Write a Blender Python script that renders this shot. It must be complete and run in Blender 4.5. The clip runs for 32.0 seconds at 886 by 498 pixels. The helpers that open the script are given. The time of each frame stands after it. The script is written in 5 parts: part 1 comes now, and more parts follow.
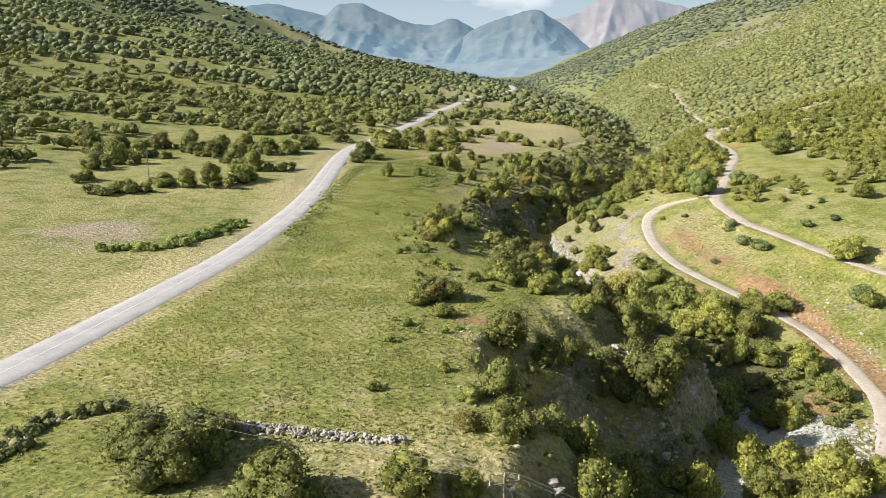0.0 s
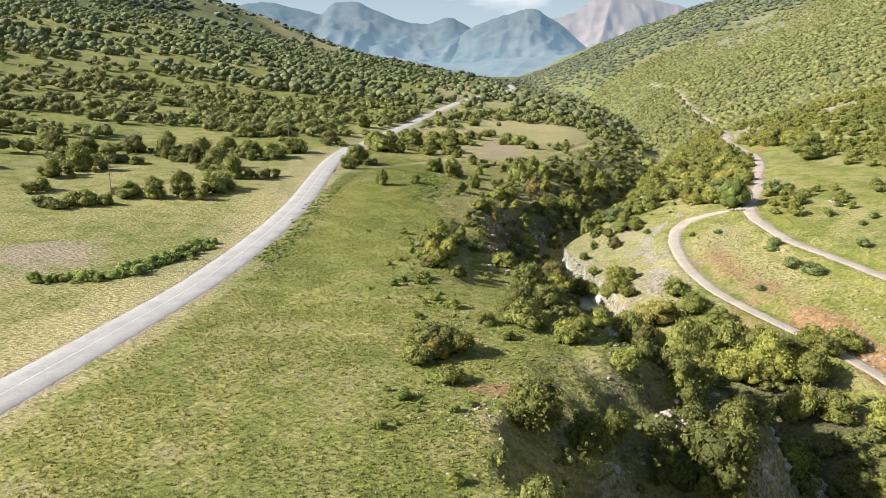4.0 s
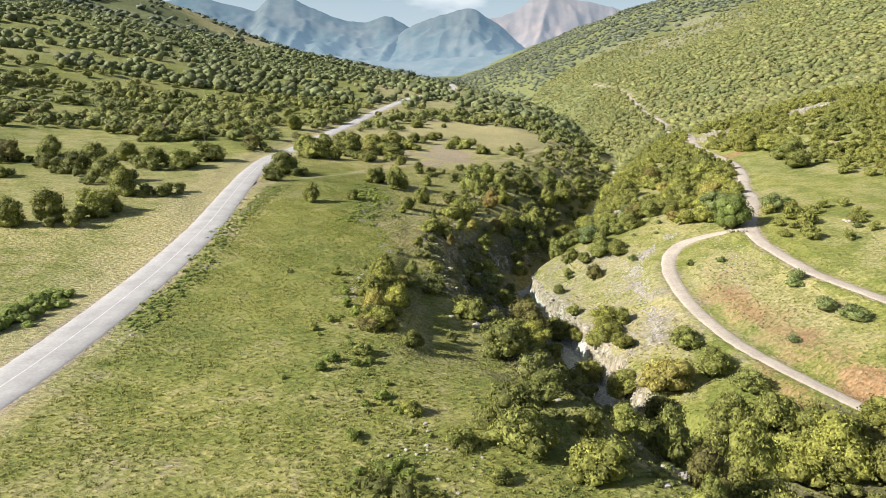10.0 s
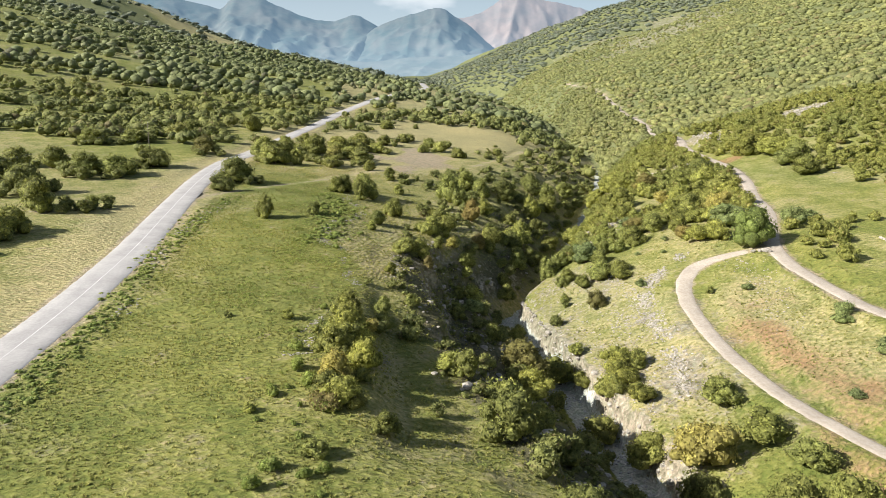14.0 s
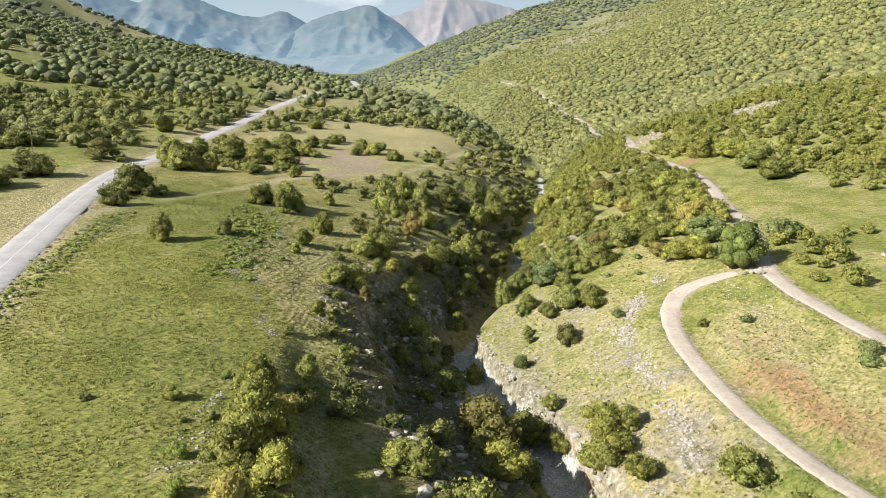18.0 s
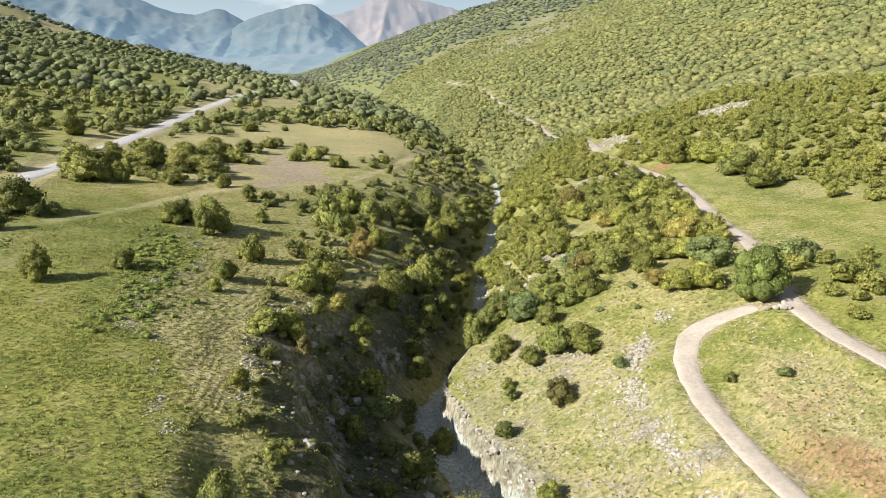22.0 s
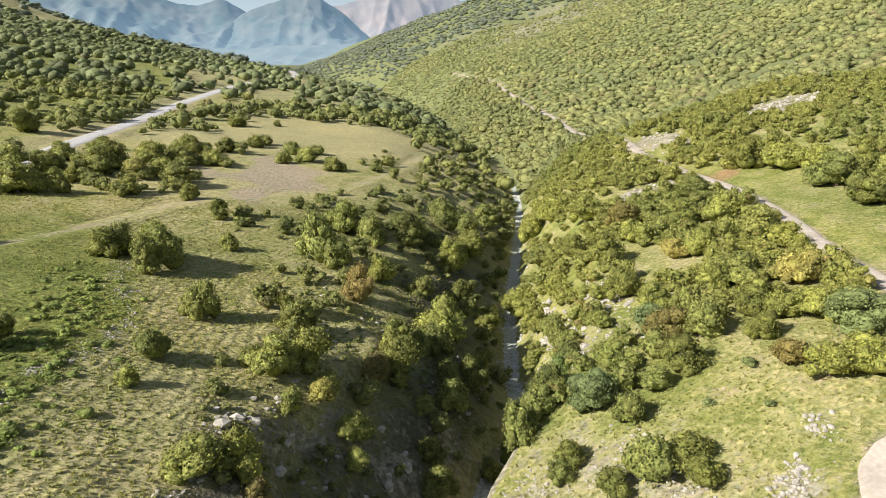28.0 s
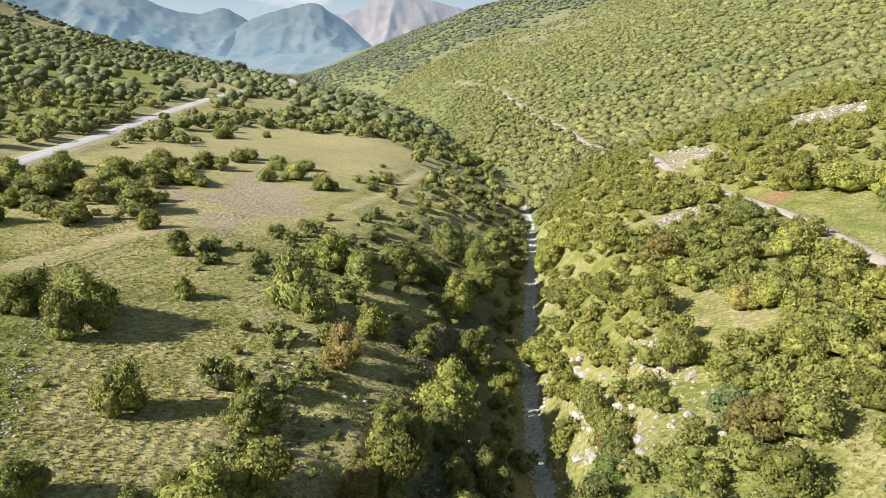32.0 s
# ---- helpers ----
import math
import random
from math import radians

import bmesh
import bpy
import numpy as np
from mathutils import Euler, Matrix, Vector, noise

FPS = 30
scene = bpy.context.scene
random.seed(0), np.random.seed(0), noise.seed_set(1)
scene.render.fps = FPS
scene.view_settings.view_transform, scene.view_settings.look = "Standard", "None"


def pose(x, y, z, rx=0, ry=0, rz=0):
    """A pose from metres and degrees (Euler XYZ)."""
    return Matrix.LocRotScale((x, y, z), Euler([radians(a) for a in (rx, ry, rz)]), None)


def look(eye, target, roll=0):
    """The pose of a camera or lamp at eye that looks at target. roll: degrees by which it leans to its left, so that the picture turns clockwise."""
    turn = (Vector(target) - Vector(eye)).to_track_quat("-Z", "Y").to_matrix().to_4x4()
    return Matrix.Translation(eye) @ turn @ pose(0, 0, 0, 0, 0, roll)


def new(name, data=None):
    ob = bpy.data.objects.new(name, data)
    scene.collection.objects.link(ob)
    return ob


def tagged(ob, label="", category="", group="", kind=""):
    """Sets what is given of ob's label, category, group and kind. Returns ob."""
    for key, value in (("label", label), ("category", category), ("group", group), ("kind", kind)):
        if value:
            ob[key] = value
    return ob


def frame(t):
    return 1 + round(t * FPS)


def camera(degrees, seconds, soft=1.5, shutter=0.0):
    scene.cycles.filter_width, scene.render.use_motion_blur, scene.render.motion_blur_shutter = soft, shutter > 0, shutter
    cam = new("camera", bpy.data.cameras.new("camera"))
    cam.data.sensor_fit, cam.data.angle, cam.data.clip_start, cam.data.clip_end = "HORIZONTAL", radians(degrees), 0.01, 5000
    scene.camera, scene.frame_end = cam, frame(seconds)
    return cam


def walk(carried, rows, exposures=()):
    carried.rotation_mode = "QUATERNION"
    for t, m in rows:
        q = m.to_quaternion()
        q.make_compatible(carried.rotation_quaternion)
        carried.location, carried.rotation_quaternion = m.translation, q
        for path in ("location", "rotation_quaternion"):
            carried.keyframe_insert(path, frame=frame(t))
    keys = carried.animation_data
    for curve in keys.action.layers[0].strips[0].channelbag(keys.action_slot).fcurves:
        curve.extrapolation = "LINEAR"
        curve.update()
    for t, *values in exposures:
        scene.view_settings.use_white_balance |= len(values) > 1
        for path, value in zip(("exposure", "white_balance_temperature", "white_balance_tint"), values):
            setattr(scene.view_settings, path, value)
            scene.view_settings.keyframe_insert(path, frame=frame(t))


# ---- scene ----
# the drone: one lens, one slow forward flight up the valley
cam = camera(64.65, 32.0, soft=0.65)
PATH = [
    (0, pose(-0.01, -0.18, 27.3, 78.75, 0.38, -0.04)),
    (0.5, pose(-0.17, 2.42, 27.38, 78.75, 0.37, -0.05)),
    (1, pose(-0.31, 5.02, 27.44, 78.75, 0.36, -0.1)),
    (1.5, pose(-0.46, 7.63, 27.51, 78.88, 0.34, -0.11)),
    (2, pose(-0.6, 10.25, 27.57, 78.75, 0.33, -0.12)),
    (2.5, pose(-0.73, 12.86, 27.63, 78.71, 0.32, -0.13)),
    (4.5, pose(-1.19, 23.39, 27.81, 78.7, 0.27, -0.65)),
    (5, pose(-1.28, 26.03, 27.85, 78.72, 0.25, -2.06)),
    (5.5, pose(-1.36, 28.67, 27.89, 78.7, 0.24, -3.88)),
    (6, pose(-1.43, 31.32, 27.92, 78.69, 0.23, -5.31)),
    (6.5, pose(-1.49, 33.97, 27.95, 78.69, 0.22, -5.27)),
    (7, pose(-1.54, 36.63, 27.97, 78.69, 0.2, -5.28)),
    (7.5, pose(-1.57, 39.28, 27.99, 78.69, 0.19, -5.29)),
    (8, pose(-1.59, 41.94, 28.01, 78.69, 0.18, -5.3)),
    (8.5, pose(-1.6, 44.6, 28.03, 78.69, 0.16, -5.3)),
    (9, pose(-1.59, 47.27, 28.04, 78.65, 0.15, -5.31)),
    (9.5, pose(-1.57, 49.93, 28.06, 78.7, 0.14, -5.23)),
    (10, pose(-1.53, 52.6, 28.07, 78.66, 0.12, -5.24)),
    (10.5, pose(-1.48, 55.26, 28.07, 78.66, 0.11, -5.25)),
    (11, pose(-1.41, 57.93, 28.08, 78.66, 0.1, -5.21)),
    (11.5, pose(-1.32, 60.6, 28.09, 78.66, 0.09, -5.62)),
    (12, pose(-1.22, 63.27, 28.09, 78.66, 0.07, -6.38)),
    (12.5, pose(-1.1, 65.94, 28.09, 78.66, 0.06, -6.39)),
    (13, pose(-0.96, 68.61, 28.09, 78.66, 0.05, -6.44)),
    (13.5, pose(-0.8, 71.28, 28.09, 78.58, 0.03, -7.02)),
    (14, pose(-0.63, 73.95, 28.09, 78.66, 0.02, -7.7)),
    (14.5, pose(-0.44, 76.61, 28.09, 78.67, 0.01, -8.37)),
    (16.5, pose(0.51, 87.28, 28.07, 78.6, -0.04, -11.33)),
    (17, pose(0.8, 89.94, 28.07, 78.61, -0.05, -11.95)),
    (17.5, pose(1.1, 92.6, 28.06, 78.61, -0.06, -12.58)),
    (18, pose(1.43, 95.25, 28.06, 78.54, -0.08, -13.2)),
    (18.5, pose(1.77, 97.91, 28.06, 78.54, -0.09, -13.74)),
    (19, pose(2.13, 100.56, 28.05, 78.55, -0.1, -13.78)),
    (19.5, pose(2.51, 103.21, 28.05, 78.55, -0.11, -13.74)),
    (20, pose(2.91, 105.85, 28.05, 78.56, -0.12, -13.75)),
    (20.5, pose(3.32, 108.49, 28.05, 78.56, -0.13, -13.79)),
    (21, pose(3.76, 111.13, 28.05, 78.58, -0.14, -14.94)),
    (21.5, pose(4.21, 113.77, 28.05, 78.61, -0.15, -16.83)),
    (22, pose(4.69, 116.4, 28.05, 78.59, -0.17, -17.79)),
    (22.5, pose(5.18, 119.02, 28.05, 78.63, -0.18, -17.7)),
    (23, pose(5.68, 121.64, 28.06, 78.46, -0.19, -17.7)),
    (23.5, pose(6.21, 124.26, 28.07, 77.84, -0.2, -17.67)),
    (24, pose(6.75, 126.87, 28.08, 76.88, -0.21, -17.63)),
    (24.5, pose(7.31, 129.47, 28.09, 75.84, -0.21, -17.58)),
    (25, pose(7.89, 132.07, 28.1, 75.81, -0.22, -17.54)),
    (25.5, pose(8.48, 134.67, 28.12, 75.81, -0.23, -17.54)),
    (27.5, pose(11, 144.98, 28.2, 77.07, -0.27, -17.51)),
    (28, pose(11.67, 147.54, 28.23, 77.99, -0.27, -17.51)),
    (28.5, pose(12.35, 150.1, 28.27, 77.91, -0.28, -17.5)),
    (29, pose(13.04, 152.64, 28.3, 78.04, -0.29, -17.42)),
    (29.5, pose(13.74, 155.18, 28.34, 78.17, -0.29, -17.42)),
    (30, pose(14.46, 157.71, 28.39, 78.43, -0.3, -17.34)),
    (30.5, pose(15.19, 160.24, 28.43, 78.64, -0.31, -17.35)),
    (31, pose(15.93, 162.75, 28.48, 78.65, -0.31, -17.35)),
    (31.5, pose(16.68, 165.26, 28.54, 78.65, -0.32, -17.34)),
    (32, pose(17.43, 167.75, 28.6, 78.65, -0.32, -17.34)),
]
# ---- end of path ----
walk(cam, PATH)

# ---- sky and sun ----
SUN = Vector((-0.974, -0.20, 0.60)).normalized()
world = bpy.data.worlds.new("sky")
scene.world = world
world.use_nodes = True
wn = world.node_tree.nodes
sky = wn.new("ShaderNodeTexSky")
sky.sky_type = "NISHITA"
sky.sun_disc = False
sky.sun_elevation = math.asin(SUN.z)
sky.sun_rotation = math.atan2(SUN.x, SUN.y)
sky.air_density, sky.dust_density, sky.ozone_density = 1.0, 1.6, 1.6
wn["Background"].inputs["Strength"].default_value = 0.05
# thin broken cloud all over the sky
coord = wn.new("ShaderNodeTexCoord")
stretch = wn.new("ShaderNodeMapping")
stretch.inputs["Scale"].default_value = (1.0, 1.0, 2.6)
puffs = wn.new("ShaderNodeTexNoise")
puffs.inputs["Scale"].default_value, puffs.inputs["Detail"].default_value = 3.1, 7
shape = wn.new("ShaderNodeMapRange")
shape.inputs["From Min"].default_value, shape.inputs["From Max"].default_value = 0.555, 0.69
blend = wn.new("ShaderNodeMix")
blend.data_type = "RGBA"
blend.inputs["B"].default_value = (12.5, 12.8, 13.2, 1)
wl = world.node_tree.links
wl.new(coord.outputs["Generated"], stretch.inputs["Vector"])
wl.new(stretch.outputs[0], puffs.inputs["Vector"])
wl.new(puffs.outputs["Fac"], shape.inputs["Value"])
wl.new(shape.outputs[0], blend.inputs["Factor"])
height = wn.new("ShaderNodeSeparateXYZ")
low = wn.new("ShaderNodeMapRange")
low.inputs["From Min"].default_value, low.inputs["From Max"].default_value = 0.02, 0.34
low.inputs["To Min"].default_value, low.inputs["To Max"].default_value = 0.85, 0.0
low.interpolation_type = "SMOOTHSTEP"
haze = wn.new("ShaderNodeMix")
haze.data_type = "RGBA"
haze.inputs["B"].default_value = (7.0, 8.5, 9.6, 1)
wl.new(coord.outputs["Generated"], height.inputs[0])
wl.new(height.outputs["Z"], low.inputs["Value"])
wl.new(low.outputs[0], haze.inputs["Factor"])
wl.new(sky.outputs[0], haze.inputs["A"])
wl.new(haze.outputs["Result"], blend.inputs["A"])
wl.new(blend.outputs["Result"], wn["Background"].inputs["Color"])
sun_lamp = bpy.data.lights.new("sun", "SUN")
sun_lamp.energy, sun_lamp.angle, sun_lamp.color = 5.0, radians(0.6), (1.0, 0.95, 0.9)
sun_ob = new("sun", sun_lamp)
sun_ob.matrix_world = look(SUN * 500, (0, 0, 0))
scene.view_settings.exposure = 0.92


# ---- small helpers ----
def spline(xk, vk, x):
    """Smooth curve through knots; vk may hold several columns."""
    xk, vk, x = np.asarray(xk, float), np.asarray(vk, float), np.asarray(x, float)
    x = np.clip(x, xk[0], xk[-1])
    d = np.diff(vk, axis=0) / np.diff(xk).reshape((-1,) + (1,) * (vk.ndim - 1))
    m = np.concatenate([d[:1], np.where(d[1:] * d[:-1] > 0, 2 * d[1:] * d[:-1] / (d[1:] + d[:-1] + 1e-12), 0), d[-1:]])
    k = np.clip(np.searchsorted(xk, x) - 1, 0, len(xk) - 2)
    h = np.diff(xk)[k]
    t = (x - xk[k]) / h
    if vk.ndim > 1:
        h, t = h[:, None], t[:, None]
    return (2 * t**3 - 3 * t**2 + 1) * vk[k] + (t**3 - 2 * t**2 + t) * h * m[k] + (3 * t**2 - 2 * t**3) * vk[k + 1] + (t**3 - t**2) * h * m[k + 1]


LATTICE = np.random.RandomState(7).rand(256, 256)


def grain(x, y, size, shift=0):
    """Value noise, 0 to 1, with the given cell size."""
    u, v = np.asarray(x, float) / size + shift * 17.3, np.asarray(y, float) / size + shift * 41.7
    i, j = np.floor(u).astype(int), np.floor(v).astype(int)
    fu, fv = u - i, v - j
    fu, fv = fu * fu * (3 - 2 * fu), fv * fv * (3 - 2 * fv)
    a = LATTICE[i % 256, j % 256] * (1 - fu) + LATTICE[(i + 1) % 256, j % 256] * fu
    b = LATTICE[i % 256, (j + 1) % 256] * (1 - fu) + LATTICE[(i + 1) % 256, (j + 1) % 256] * fu
    return a * (1 - fv) + b * fv


def step(a, b, x):
    t = np.clip((np.asarray(x, float) - a) / (b - a), 0, 1)
    return t * t * (3 - 2 * t)


def line_near(pts, x, y):
    """Distance to a plan polyline, and how far along it (in points)."""
    x, y = np.asarray(x, float), np.asarray(y, float)
    best, along = np.full(x.shape, 1e9), np.zeros(x.shape)
    for n, (p, q) in enumerate(zip(pts[:-1], pts[1:])):
        dx, dy = q[0] - p[0], q[1] - p[1]
        t = np.clip(((x - p[0]) * dx + (y - p[1]) * dy) / (dx * dx + dy * dy), 0, 1)
        d = np.hypot(x - p[0] - t * dx, y - p[1] - t * dy)
        along = np.where(d < best, n + t, along)
        best = np.minimum(best, d)
    return best, along


def curve_points(ctrl, gap):
    """A smooth plan curve through control points, about one point each gap metres."""
    c = np.asarray(ctrl, float)
    s = np.r_[0, np.cumsum(np.hypot(*np.diff(c[:, :2], axis=0).T))]
    return spline(s, c, np.linspace(0, s[-1], max(2, int(s[-1] / gap))))


# ---- the plan: roads, river, hills ----
ROAD = [(-75, -80), (-60, 0), (-50, 45), (-43.8, 70), (-41.2, 86), (-38.6, 103), (-35.8, 123), (-34.2, 143), (-33.3, 165), (-33, 182), (-33.8, 205), (-34.8, 225), (-35.6, 250), (-34.8, 276), (-31, 300), (-22.5, 350), (-8, 430), (17, 527), (44, 610), (66, 700), (80, 800), (84, 900)]
TRACK_LOW = [(46.3, 67.4), (60.4, 89.0), (64.2, 97.9), (64.9, 107.0), (63.9, 114.5), (59.9, 123.5), (53.7, 134.5), (49.4, 147.3), (48.7, 157.1), (49.9, 168.1), (52.0, 176.0), (55.4, 181.5), (59.9, 184.3), (66.2, 184.7), (71.1, 182.1)]
TRACK_HIGH = [(116.9, 88.3), (97.6, 108.5), (82.5, 125.5), (76.9, 135.9), (72.6, 148.5), (69.3, 160.9), (69.2, 173.1), (70.9, 181.6), (76.7, 192.9), (83.3, 204.3), (89.6, 220.1), (96.6, 234.0), (101.7, 246.2), (106.3, 261.2), (109.2, 279.0), (113.2, 299.5), (123.2, 326.3), (139.5, 381), (164, 455), (174, 505), (209, 651), (247, 872)]
SIDE_TRACK = [(-31.3, 224.5), (-24.4, 236.7), (-15.8, 248.7), (-9.3, 258.0), (-1.5, 270.8), (6.0, 283.6), (23.2, 292.6), (35.8, 299.5), (46.1, 312.7), (55.3, 326.7), (66, 350), (73, 364)]
ROAD_PTS, LOW_PTS, HIGH_PTS, SIDE_PTS = (curve_points(c, 4) for c in (ROAD, TRACK_LOW, TRACK_HIGH, SIDE_TRACK))

RIVER_Y = [-100, 0, 60, 82, 98, 108, 120, 140, 155, 170, 185, 197, 208, 219, 234, 262, 290, 316, 360, 430, 550, 700, 900, 1300, 2000, 3200]
RIVER_X = [30, 30, 31, 36, 46, 43.5, 37.5, 32.6, 30.8, 29.8, 28.8, 28.6, 35.5, 44.5, 49.5, 61, 74, 86, 104, 126, 148, 185, 210, 230, 250, 300]
RIVER_Z = [-24, -22, -20.6, -20, -19.4, -18.4, -17.2, -15.2, -14, -13, -12.6, -12.3, -12, -11.4, -10.8, -9.2, -7.2, -5, -2, 1, 6, 12, 20, 40, 95, 170]
WALL_LEFT = [27, 27, 27.5, 27, 30, 28, 24.8, 25, 25.5, 25.2, 24, 23, 23.5, 29, 31, 36, 38, 38, 46, 52, 55, 55, 55, 60, 80, 100]
WALL_RIGHT = [7, 7, 7, 8, 7, 5, 5, 2.2, 1.3, 0.6, 0.5, 0.6, 3, 9, 15, 20, 23, 26, 30, 34, 40, 45, 50, 60, 80, 100]

STATIONS = [-100, 0, 60, 100, 140, 170, 200, 230, 270, 320, 420, 550, 700, 900, 1300, 2000, 3200]
LEFT_AT = [-1200, -600, -300, -160, -90, -45, -10, 25, 70, 130, 200]
LEFT = {
    -100: (120, 60, 20, 6, 1, -1, 0, 0, 0, 0, 0), 0: (130, 70, 24, 8, 3, 0.5, 0.5, 1, 1, 1, 1),
    60: (140, 75, 27, 9, 4, 1.5, 1.5, 1, 1, 1, 1), 100: (145, 78, 30, 11, 5, 2.3, 2.3, 0.5, 0.5, 0.5, 0.5),
    140: (150, 82, 33, 13, 7, 4.3, 4, 0, 0, 0, 0), 170: (155, 84, 36, 15, 9, 6.5, 5.5, 1, 0, 0, 0),
    200: (160, 87, 38, 17, 11, 9, 7.2, 1.8, 0, 0, 0), 230: (165, 90, 40, 19, 13, 11, 8.7, 3, 1, 0, 0),
    270: (170, 95, 44, 22, 15.5, 13.5, 10.5, 6.8, 3, 0, 0), 320: (180, 100, 50, 26, 19.5, 17, 14, 12, 8, 2, 0),
    420: (195, 112, 62, 38, 29, 25.5, 23, 20, 17, 9, 4), 550: (210, 130, 85, 62, 50, 44, 39, 36, 31, 20, 12),
    700: (230, 160, 110, 82, 69, 62, 55, 50, 44, 32, 20), 900: (250, 200, 135, 100, 86, 80, 74, 68, 58, 44, 32),
    1300: (320, 262, 184, 126, 108, 101, 93, 84, 75, 62, 52), 2000: (380, 290, 196, 152, 140, 134, 128, 122, 115, 108, 100),
    3200: (400, 330, 230, 190, 180, 176, 174, 172, 170, 168, 165),
}
RIGHT_AT = [10, 30, 50, 70, 90, 115, 160, 240, 400, 700, 1300]
RIGHT = {
    -100: (-16, -16, -15, -13, -10, -5, 5, 25, 75, 160, 300), 0: (-15, -15, -14.5, -13, -10, -4, 6, 28, 80, 165, 300),
    60: (-19.5, -19.5, -18.5, -16, -11, -4, 8, 30, 85, 170, 300), 100: (-18, -18, -16.5, -13.5, -8, -0.5, 11, 33, 88, 172, 300),
    140: (-11, -11, -6.5, -2, 1.8, 6, 14, 37, 90, 175, 300), 170: (-9, -8, -1.5, 3, 6, 9.5, 17.5, 40, 92, 178, 300),
    200: (-9, -7.5, 0, 6, 8, 11, 19, 42, 93, 180, 300), 230: (-8, -6, -1, 5, 9, 12.5, 21, 44, 95, 182, 300),
    270: (-6, -4, 0, 3, 9, 14, 28, 50, 100, 185, 300), 320: (-3, -1, 1, 4, 9, 15, 27, 50, 104, 190, 300),
    420: (0, 2, 4, 5, 7, 10, 19, 47, 110, 200, 310), 550: (4, 6, 8, 10, 12, 14, 23, 50, 118, 212, 325),
    700: (12, 14, 16, 18, 20, 24, 31, 55, 124, 217, 330), 900: (20, 22, 24, 26, 28, 32, 40, 58, 113, 204, 335),
    1300: (40, 42, 44, 46, 48, 52, 58, 72, 138, 238, 360), 2000: (88, 89, 90, 91, 92, 93, 96, 106, 158, 293, 420),
    3200: (140, 141, 142, 143, 144, 145, 147, 152, 184, 300, 430),
}


def across(at, cols, x):
    """Each row of cols at its own x."""
    at = np.asarray(at, float)
    x = np.clip(x, at[0], at[-1])
    d = np.diff(cols, axis=1) / np.diff(at)
    m = np.concatenate([d[:, :1], np.where(d[:, 1:] * d[:, :-1] > 0, 2 * d[:, 1:] * d[:, :-1] / (d[:, 1:] + d[:, :-1] + 1e-12), 0), d[:, -1:]], 1)
    k = np.clip(np.searchsorted(at, x) - 1, 0, len(at) - 2)
    n = np.arange(len(x))
    h = np.diff(at)[k]
    t = (x - at[k]) / h
    return (2 * t**3 - 3 * t**2 + 1) * cols[n, k] + (t**3 - 2 * t**2 + t) * h * m[n, k] + (3 * t**2 - 2 * t**3) * cols[n, k + 1] + (t**3 - t**2) * h * m[n, k + 1]


LEFT_TAB, RIGHT_TAB = np.array([LEFT[s] for s in STATIONS], float), np.array([RIGHT[s] for s in STATIONS], float)


